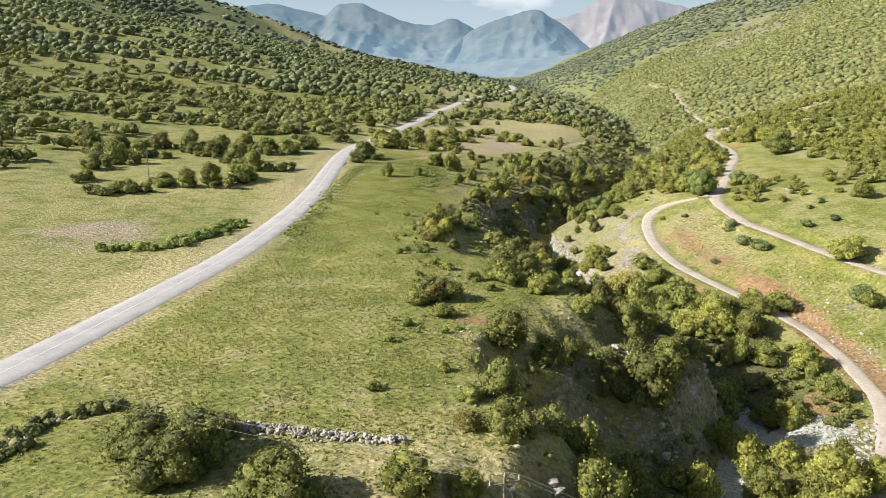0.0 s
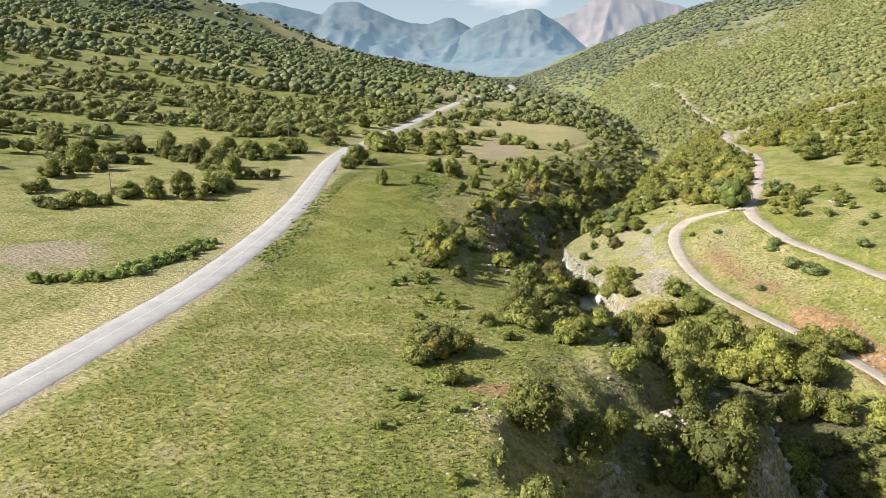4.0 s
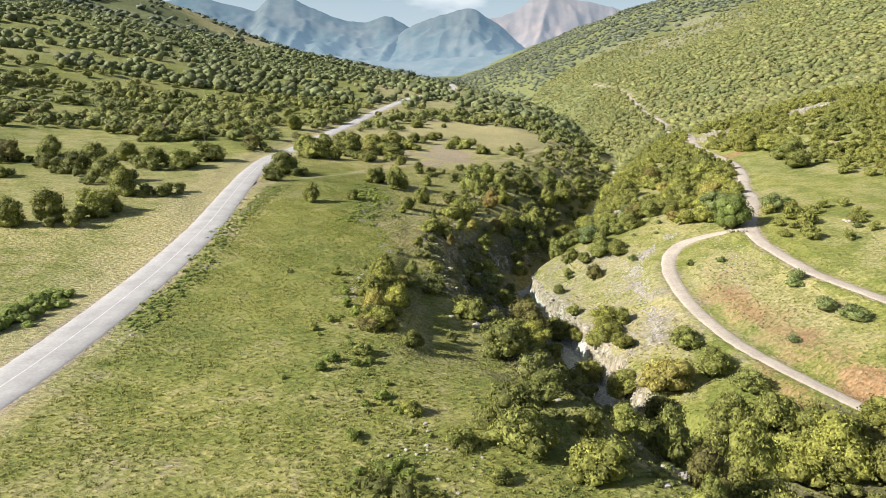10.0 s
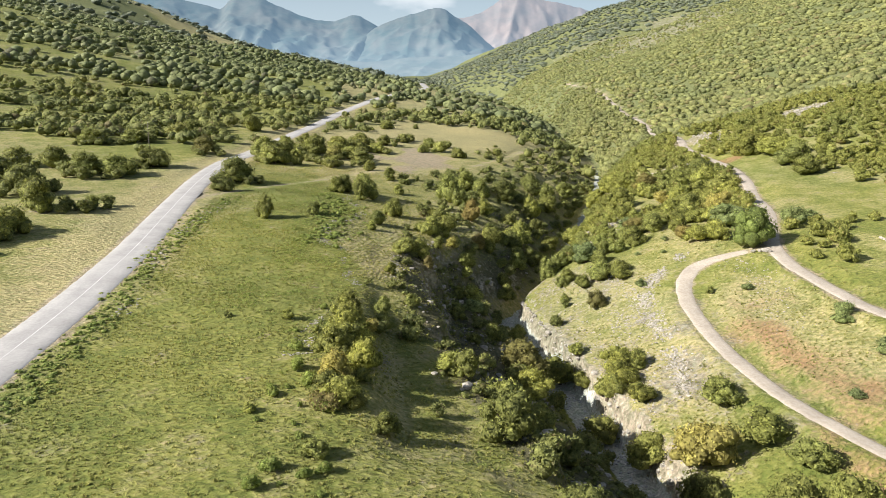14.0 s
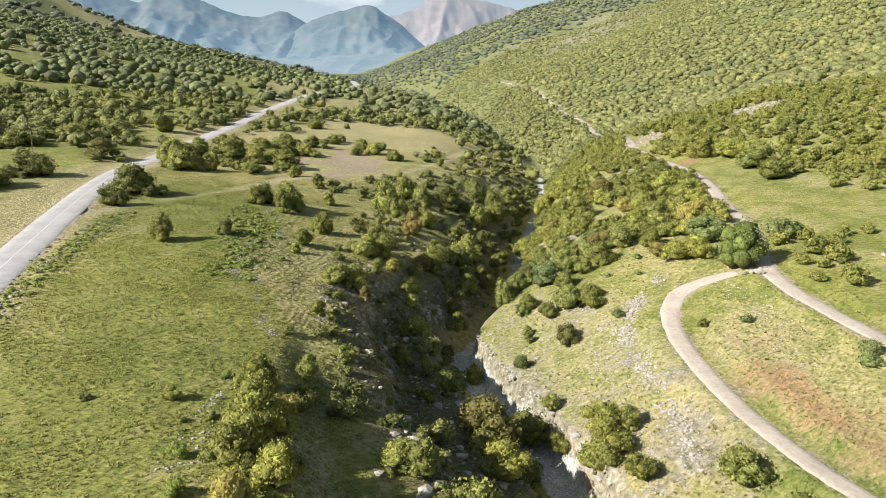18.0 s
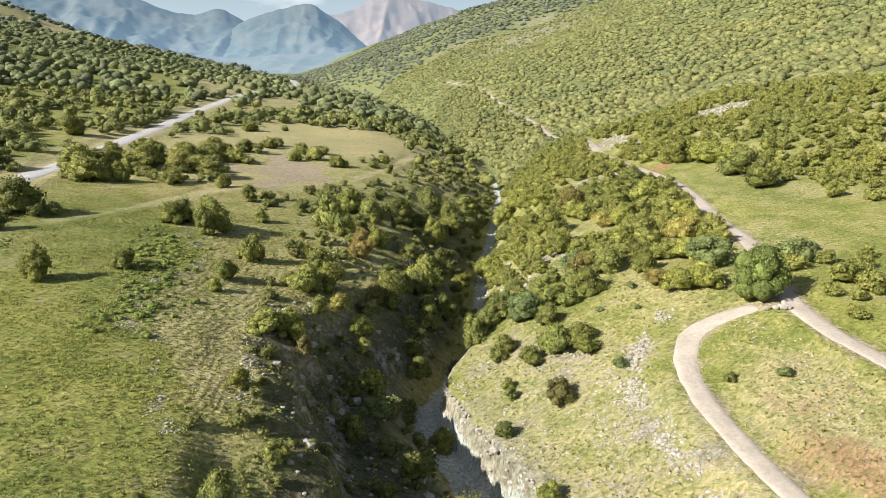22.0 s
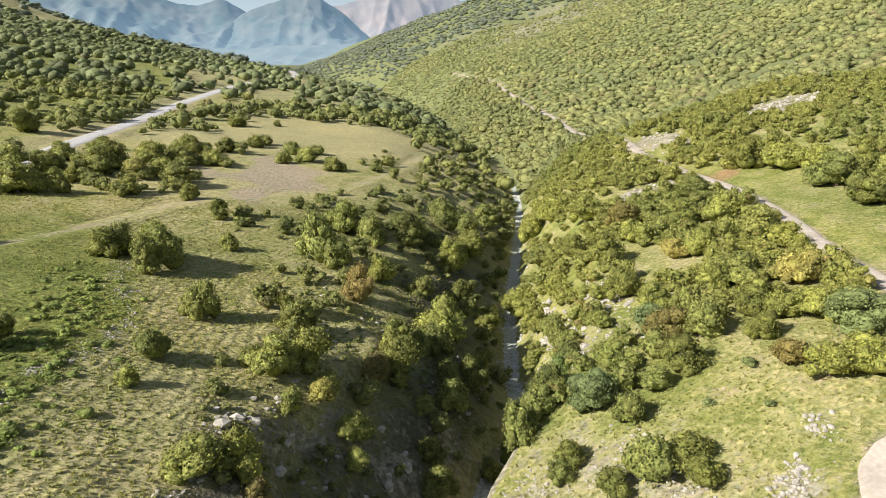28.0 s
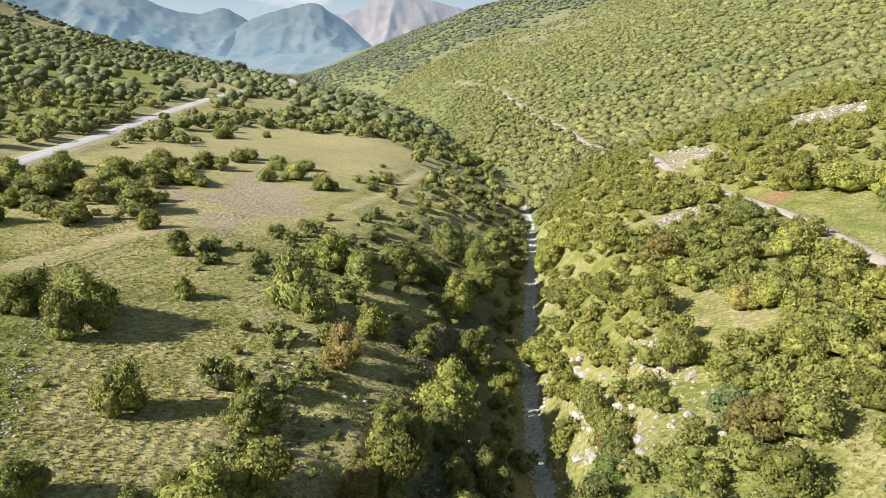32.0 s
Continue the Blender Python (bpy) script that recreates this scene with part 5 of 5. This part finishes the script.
X, Y = along(STONE_ROW, 2700, 0.5, 41)
X, Y = X + 2.2 * (grain(X, Y, 2.5, 15) - 0.5), Y + 2.2 * (grain(X, Y, 2.5, 16) - 0.5)
on = grain(X, Y, 3.2, 17) > 0.3
rubble("stone_row", X[on], Y[on], 0.09, 0.38, 41, "tumbled row of pale field stones in the grass")
X, Y = along([(-29.5, 128), (-27.8, 143), (-27, 165), (-28.4, 177), (-28.6, 190), (-25, 219)], 520, 0.55, 42)
on = grain(X, Y, 5, 18) > 0.48
rubble("stone_row", X[on], Y[on], 0.14, 0.6, 42, "row of pale stones along the road verge")
X, Y = along([(2, 50), (2.2, 58), (-0.5, 82), (3.8, 76), (1.7, 107), (0.2, 98)], 260, 1.8, 43)
rubble("stone_heap", X, Y, 0.12, 0.5, 43, "loose grey stones on the gorge rim")
X, Y = along([(5.8, 176), (6, 180), (6.5, 185), (8.2, 193), (11, 204)], 520, 0.55, 75)
rubble("rim_stones", X, Y, 0.1, 0.5, 75, "grey broken rocks along the edge of the gorge")
X, Y = along([(41, 152), (43.6, 163), (44.5, 169.8), (45.2, 174.2), (46.5, 178.5), (50.3, 184.1), (54.4, 187.1), (58, 189.5)], 2000, 0.75, 44)
on = grain(X, Y, 2.6, 19) > 0.34
rubble("rock_outcrop", X[on], Y[on], 0.1, 0.7, 44, "white limestone outcrop stones on the bank")
r_cap = np.random.RandomState(45)
X, Y = 30 + 17 * r_cap.rand(12000), 140 + 62 * r_cap.rand(12000)
on = (side_of_river(X, Y) > 3.2) & (X < 36 + 0.5 * np.maximum(0, Y - 150)) & (r_cap.rand(12000) < 0.16 + 0.6 * step(0.42, 0.68, grain(X, Y, 4.5, 12)))
rubble("rock_scatter", X[on], Y[on], 0.09, 0.5, 45, "pale limestone rocks scattered over the bank")
X, Y = along([(62.1, 181.7), (64.4, 175.1), (62.5, 172), (60, 165), (57.5, 158)], 420, 1.6, 76)
rubble("rock_scatter", X, Y, 0.08, 0.42, 76, "small pale stones in the dry grass inside the bend")
X, Y = along([(64, 124), (69, 124), (66, 112), (70, 107), (64, 104)], 240, 2.8, 46)
rubble("rock_scatter", X, Y, 0.2, 0.9, 46, "pale broken rocks below the upper track")
X, Y = along([(52, 82), (55, 84), (57, 88), (54, 92)], 260, 1.8, 47)
rubble("rock_heap", X, Y, 0.2, 1.0, 47, "heap of pale boulders beside the track")
X, Y = along([(88, 178), (88.6, 178.4), (90, 177)], 60, 0.5, 48)
rubble("flat_rock", X, Y, 0.4, 1.4, 48, "low white rock ledge in the meadow")
X, Y = along([(150, 318), (160, 312), (167, 300)], 260, 4.5, 49)
rubble("rock_ledge", X, Y, 0.4, 1.6, 49, "pale bare rock ledges on the hillside")
X, Y = along([(89, 270), (97, 273), (104, 276)], 160, 1.2, 50)
rubble("rock_ledge", X, Y, 0.3, 1.2, 50, "white rock bank below the track")
X, Y = along([(118, 300), (126, 308), (130, 320)], 220, 3.2, 51)
rubble("rock_ledge", X, Y, 0.3, 1.4, 51, "pale eroded rock above the track")
X, Y = along(list(zip(RIVER_X[2:19], RIVER_Y[2:19])), 2600, 0.9, 52)
r52 = np.random.RandomState(52)
scatter("river_stones", X, Y, 0.15 + 0.5 * r52.rand(len(X)) ** 2, ROCKS[:3], GRAVEL, "grey-white river stones in the dry stream bed", "stones", 53, (0.6, 0.9), -0.2, False)
X, Y = along([(54.5, 214), (58, 221), (61, 228), (62, 236)], 260, 2.6, 57)
rubble("rock_scatter", X, Y, 0.25, 1.3, 57, "pale limestone ledges and stones among the slope oaks")
X, Y = along([(49, 216), (52, 224), (56, 236), (60, 248)], 160, 1.3, 58)
rubble("rock_ledge", X, Y, 0.5, 2.2, 58, "pale broken rock ledge above the stream")
# cliff blocks on both gorge walls
r54 = np.random.RandomState(54)
yy = 128 + 70 * r54.rand(170)
rx = spline(RIVER_Y, RIVER_X, yy)
X = rx + 1.8 + 1.2 * r54.rand(170)
scatter("cliff_blocks", X, yy, 0.4 + 0.9 * r54.rand(170) ** 2, ROCKS, LIMESTONE, "cracked pale limestone blocks of the cliff", "cliff", 55, (0.7, 1.2), 0.5, False)
yy = 40 + 170 * r54.rand(420)
rx, wl = spline(RIVER_Y, RIVER_X, yy), spline(RIVER_Y, WALL_LEFT, yy)
X = rx - 2 - wl * (0.15 + 0.6 * r54.rand(420))
scatter("cliff_blocks", X, yy, 0.5 + 1.4 * r54.rand(420) ** 2, ROCKS, LIMESTONE, "grey weathered limestone ledges on the shaded side", "cliff", 56, (0.7, 1.3), 0.15, False)


# ---- road markings, river bed ----
def band(name, pts, zs, offset, half, mat, lift, s0, s1, parent, label):
    p = np.asarray(pts)[:, :2]
    fine = np.linspace(s0, s1, int((s1 - s0) * 4) + 2)
    q = spline(np.arange(len(p)), p, fine)
    z = np.interp(fine, np.arange(len(p)), zs) + lift
    d = np.gradient(q, axis=0)
    nrm = np.stack([d[:, 1], -d[:, 0]], 1) / np.hypot(d[:, 0], d[:, 1])[:, None]
    v = np.stack([np.c_[q + nrm * (offset - half), z], np.c_[q + nrm * (offset + half), z]], 1).reshape(-1, 3)
    i = np.arange(len(q) * 2).reshape(-1, 2)
    f = np.stack([i[:-1, 0], i[:-1, 1], i[1:, 1], i[1:, 0]], -1)
    return part(name, mesh_from(name, v, f, [mat]), parent, label)


band("centre_line", ROAD_PTS, ROAD_Z, 0, 0.07, PAINT, 0.147, 0, len(ROAD_PTS) - 1.01, road, "worn white centre line")


# ---- power line ----
WOOD = make_plain_material("grey_pole_wood", [(0.3, (0.14, 0.12, 0.1)), (0.7, (0.28, 0.25, 0.21))], 4, 0.9)
WIRE = make_plain_material("dull_aluminium_wire", [(0.3, (0.16, 0.16, 0.16)), (0.7, (0.26, 0.26, 0.26))], 4, 0.6)
PORCELAIN = make_plain_material("white_porcelain", [(0.3, (0.6, 0.6, 0.57)), (0.7, (0.75, 0.75, 0.72))], 9, 0.3)


def tube(a, b, ra, rb, n=8):
    a, b = np.array(a, float), np.array(b, float)
    d = (b - a) / np.linalg.norm(b - a)
    u = np.cross(d, (0.31, 0.93, 0.17))
    u /= np.linalg.norm(u)
    w = np.cross(d, u)
    ring = [u * math.cos(k * 6.2832 / n) + w * math.sin(k * 6.2832 / n) for k in range(n)]
    v = np.array([a + x * ra for x in ring] + [b + x * rb for x in ring] + [a, b])
    f = [(k, (k + 1) % n, n + (k + 1) % n, n + k) for k in range(n)]
    return v, np.array(f)


def pole(x, y, turn, height=8.6):
    top = new("utility_pole")
    z = float(ground_z(np.array([x]), np.array([y]))[0])
    top.matrix_basis = pose(x, y, z, 0, 0, turn)
    part("post", mesh_from("post", *tube((0, 0, -0.3), (0, 0, height), 0.11, 0.07), [WOOD]), top)
    part("crossarm", mesh_from("crossarm", *tube((-0.95, 0, height - 0.35), (0.95, 0, height - 0.35), 0.045, 0.045), [WOOD]), top)
    for s in (-0.85, 0.0, 0.85):
        part("insulator", mesh_from("insulator", *tube((s, 0, height - 0.3 + (0.3 if s == 0 else 0)), (s, 0, height + (0.3 if s == 0 else 0)), 0.035, 0.025), [PORCELAIN]), top, "white porcelain insulator")
    for s in (-1, 1):
        part("brace", mesh_from("brace", *tube((0.6 * s, 0, height - 0.38), (0, 0, height - 0.95), 0.025, 0.025), [WOOD]), top)
    tagged(top, "weathered wooden utility pole with a crossarm and insulators", "utility pole", "utility poles")
    return Vector((x, y, z + height)), turn


def wires(p, q, sag):
    (a, ta), (b, tb) = p, q
    top = new("power_line")
    top.location = (a + b) / 2
    for s in (-0.85, 0.0, 0.85):
        up = 0.3 if s == 0 else 0.0
        ea = a + Vector((s * math.cos(radians(ta)), s * math.sin(radians(ta)), up))
        eb = b + Vector((s * math.cos(radians(tb)), s * math.sin(radians(tb)), up))
        run = (eb - ea).normalized()
        out = Vector((-run.y, run.x, 0)).normalized()
        ring = (out * 0.008, Vector((0, 0, 0.008)), out * -0.008, Vector((0, 0, -0.008)))
        vs, fs = [], []
        for k in range(25):
            p = ea.lerp(eb, k / 24) - Vector((0, 0, 4 * sag * (k / 24) * (1 - k / 24))) - top.location
            vs += [tuple(p + q) for q in ring]
        for k in range(24):
            fs += [(4 * k + n, 4 * k + (n + 1) % 4, 4 * k + 4 + (n + 1) % 4, 4 * k + 4 + n) for n in range(4)]
        part("wire", mesh_from("wire", vs, fs, [WIRE]), top)
    return tagged(top, "thin grey overhead wires sagging between utility poles", "power line", "overhead wires")


near_pole = pole(3.1, 33.4, 20)
west_pole = pole(-56, 60, 24)
east_pole = pole(66, 14, 20)
wires(west_pole, near_pole, 1.2)
wires(near_pole, east_pole, 1.6)
field_pole = pole(-74.7, 177.8, 70)
grove_pole = pole(-58, 290, 55)
wires(field_pole, grove_pole, 2.0)
part("stay", mesh_from("stay", *tube((0.3, 0, 8), (3.2, 1.5, 0), 0.02, 0.02), [WIRE]), bpy.data.objects["utility_pole"], "thin stay wire")


# ---- dry stone wall: single stones ----
STONES = [mesh_from("stone", v * 0.5, f, [LIMESTONE], False) for v, f in ROCKS]
r_w = random.Random(8)


def stone_wall(pts, count, label):
    top = new("dry_stone_wall")
    c = curve_points(pts, 0.3)
    top.location = (c[0, 0], c[0, 1], float(ground_z(c[:1, 0], c[:1, 1])[0]))
    for k in range(count):
        p = c[int(len(c) * k / count)]
        x, y = p[0] + r_w.gauss(0, 0.4), p[1] + r_w.gauss(0, 0.4)
        level = r_w.random() * max(0.0, 0.45 - math.hypot(x - p[0], y - p[1]) * 0.5)
        z = float(ground_z(np.array([x]), np.array([y]))[0]) + 0.1 + level
        ob = part("stone", r_w.choice(STONES), top)
        s = 0.26 + 0.34 * r_w.random() ** 1.5
        ob.matrix_basis = Matrix.LocRotScale(Vector((x, y, z)) - top.location, Euler((r_w.random(), r_w.random(), r_w.random() * 6)), (s, s, s * 0.8))
    return tagged(top, label, "stone wall")


stone_wall([(-17, 54.2), (-12.3, 53), (-8, 52), (-3.5, 51.5)], 290, "low collapsed dry stone wall of pale limestone")
stone_wall([(-34.5, 51), (-33.8, 55.5), (-29.5, 58)], 120, "tumbled dry stone wall overgrown with grass")

X, Y = along([(-60, 120), (-54, 121), (-49, 124), (-46, 130), (-43.4, 138), (-43, 144)], 170, 1.0, 60)
r60 = np.random.RandomState(60)
wx, wy = along([(-40, 44), (-35, 50), (-34, 55), (-29.5, 58.4)], 70, 0.6, 59)
scatter("wall_scrub", wx, wy, 0.6 + 1.3 * r60.rand(len(wx)), FAR, WOODS, "low dark scrub growing over the old stone wall", "scrub", 59, (0.6, 1.0), 0.2)
scatter("bramble_bank", X, Y, 0.9 + 2.0 * r60.rand(len(X)), FAR, WEED, "bank of lush green brambles in the dry field", "brambles", 61, (0.6, 1.1), 0.2)
X, Y = along([(-29.5, 132), (-29, 140), (-28.5, 160), (-29, 178), (-28, 195), (-26, 215), (-24, 226)], 900, 1.1, 62)
scatter("verge_weeds", X, Y, 0.3 + 0.75 * r60.rand(len(X)) ** 2, FAR, WEED, "green weeds and brambles along the road verge", "weeds", 63, (0.4, 0.7), 0.2)
X, Y = along([(-5, 190), (-4, 205), (-3, 220), (-3.5, 236)], 200, 2.6, 64)
scatter("verge_weeds", X, Y, 0.5 + 1.0 * r60.rand(len(X)), FAR, WEED, "lush green weeds along the stone row", "weeds", 65, (0.4, 0.8), 0.2)

r66 = np.random.RandomState(66)
X, Y = along([(-4, 74), (-1, 92), (-2, 110), (-5, 126), (-4, 140), (-1, 156)], 80, 2.2, 66)
scatter("rim_brush", X, Y, 0.7 + 1.6 * r66.rand(len(X)) ** 2, [SHAPES[m.name] for m in CROWNS["wispy"]], WEED, "wispy pale green brush along the meadow edge", "brush", 67, (0.7, 1.2), 0.1)



def gorge_brush(X, Y):
    """Small shrubs between rim and stream, in drifts."""
    s = side_of_river(X, Y)
    wl = spline(RIVER_Y, WALL_LEFT, Y)
    return ((s < -3) & (s > -wl * 0.95)) * step(40, 60, Y) * step(262, 240, Y) * (0.08 + 0.7 * step(0.4, 0.7, grain(X, Y, 6, 14)))


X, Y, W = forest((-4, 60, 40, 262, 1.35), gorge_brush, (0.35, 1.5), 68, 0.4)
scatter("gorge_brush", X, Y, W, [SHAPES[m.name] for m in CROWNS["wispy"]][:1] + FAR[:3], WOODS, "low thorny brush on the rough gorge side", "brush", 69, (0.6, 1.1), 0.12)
X, Y, W = forest((-4, 60, 40, 240, 1.7), lambda X, Y: gorge_brush(X, Y) * 0.8, (0.2, 0.9), 70, 0.2)
scatter("loose_stones", X, Y, W, ROCKS, LIMESTONE, "grey loose stones on the gorge side", "stones", 71, (0.5, 0.9), -0.05, False)

# boulders under the broad tree at the junction
for k, (x, y, s) in enumerate([(67.1, 182.2, 1.1), (67.9, 181.7, 1.0), (68.7, 181.3, 1.2), (69.4, 181.1, 0.9)]):
    b = new("boulder", STONES[k])
    z = float(ground_z(np.array([x]), np.array([y]))[0])
    b.matrix_basis = Matrix.LocRotScale((x, y, z + 0.25 * s), Euler((0, 0, k * 1.3)), (s * 1.2, s, s))
    tagged(b, "pale round boulder lying under the broad tree", "boulder", "boulders at the junction")


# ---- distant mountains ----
def make_hazy_mountain_material(name, low, high, strength, slopes):
    """Distance haze put in as blue glow: hazier near the valley floor, clearer higher."""
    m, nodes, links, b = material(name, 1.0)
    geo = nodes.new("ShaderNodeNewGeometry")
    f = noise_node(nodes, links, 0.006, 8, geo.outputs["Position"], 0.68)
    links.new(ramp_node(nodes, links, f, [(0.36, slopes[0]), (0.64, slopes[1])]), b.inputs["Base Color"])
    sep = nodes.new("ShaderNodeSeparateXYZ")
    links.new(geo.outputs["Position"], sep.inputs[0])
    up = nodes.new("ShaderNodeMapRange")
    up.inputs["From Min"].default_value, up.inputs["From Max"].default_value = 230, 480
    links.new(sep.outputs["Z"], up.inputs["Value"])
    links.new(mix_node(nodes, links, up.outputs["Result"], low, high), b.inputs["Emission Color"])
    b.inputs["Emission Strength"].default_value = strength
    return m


def ridge(at, up, foot, near, far, mat, seed, label):
    """One mountain ridge: a slope that climbs from near to far, folded into spurs. at: bearings; up: rise of its skyline."""
    u = np.linspace(at[0], at[-1], 260)
    w = np.linspace(0, 1, 70)
    U, V = np.meshgrid(u, w)
    D = near + (far - near) * V
    x = U * far
    top = spline(at, up, u)[None, :] + 0.002 * (grain(x, x * 0, 60, seed) - 0.5) + 0.0012 * (grain(x, x * 0, 22, seed + 1) - 0.5)
    fold = np.abs(grain(x + 0.35 * D, D * 0.4, 260, seed) - 0.5) * 1.7 + np.abs(grain(x - 0.3 * D, D * 0.5, 95, seed + 2) - 0.5) * 0.9 + grain(x, D, 38, seed + 3) * 0.3
    z_foot, z_top = 28 + foot * near, 28 + top * far
    Z = z_foot + (z_top - z_foot) * np.clip(V ** 1.15 - 0.85 * fold * V * (1 - V) + 0.12 * V * (1 - V), 0, 1)
    v = np.stack([x * (D / far) ** 0.5, D, Z], -1).reshape(-1, 3)
    i = np.arange(U.size).reshape(U.shape)
    f = np.stack([i[:-1, :-1], i[:-1, 1:], i[1:, 1:], i[1:, :-1]], -1).reshape(-1, 4)
    return tagged(new("backdrop", mesh_from("backdrop", v, f, [mat])), label, "mountains", kind="structure")


HAZE_FAR = make_hazy_mountain_material("distant_haze_mountain", (0.26, 0.36, 0.46), (0.17, 0.215, 0.28), 0.55, ((0.11, 0.105, 0.1), (0.2, 0.16, 0.14)))
HAZE_MID = make_hazy_mountain_material("haze_mountain", (0.2, 0.3, 0.4), (0.095, 0.165, 0.24), 0.58, ((0.035, 0.055, 0.05), (0.1, 0.1, 0.085)))
HAZE_LOW = make_hazy_mountain_material("valley_haze_hills", (0.21, 0.31, 0.4), (0.17, 0.26, 0.33), 0.58, ((0.04, 0.055, 0.045), (0.09, 0.09, 0.075)))
ridge([0.05, 0.1, 0.155, 0.175, 0.207, 0.235, 0.255, 0.3, 0.34, 0.42, 0.6], [0.1, 0.112, 0.12, 0.124, 0.142, 0.158, 0.15, 0.142, 0.134, 0.12, 0.11], 0.05, 3900, 4450, HAZE_FAR, 3, "far bare mountain peak in blue haze")
ridge([-0.62, -0.45, -0.3, -0.235, -0.19, -0.16, -0.14, -0.118, -0.08, -0.05, -0.015, 0.013, 0.037, 0.07], [0.13, 0.14, 0.135, 0.143, 0.134, 0.128, 0.142, 0.143, 0.13, 0.118, 0.114, 0.122, 0.112, 0.09], 0.05, 3350, 4250, HAZE_MID, 5, "long mountain ridge in painted blue haze beyond the valley")
ridge([0.0, 0.04, 0.075, 0.105, 0.128, 0.15, 0.17, 0.2, 0.24], [0.07, 0.105, 0.12, 0.129, 0.133, 0.122, 0.11, 0.085, 0.06], 0.05, 3350, 4050, HAZE_MID, 8, "rounded mountain with a steep shaded face in painted blue haze")
ridge([-0.3, -0.2, -0.1, -0.03, 0.03, 0.09, 0.14, 0.2, 0.3], [0.085, 0.085, 0.077, 0.066, 0.062, 0.068, 0.07, 0.075, 0.08], 0.035, 2750, 3500, HAZE_LOW, 11, "low hazy hills at the far end of the valley")
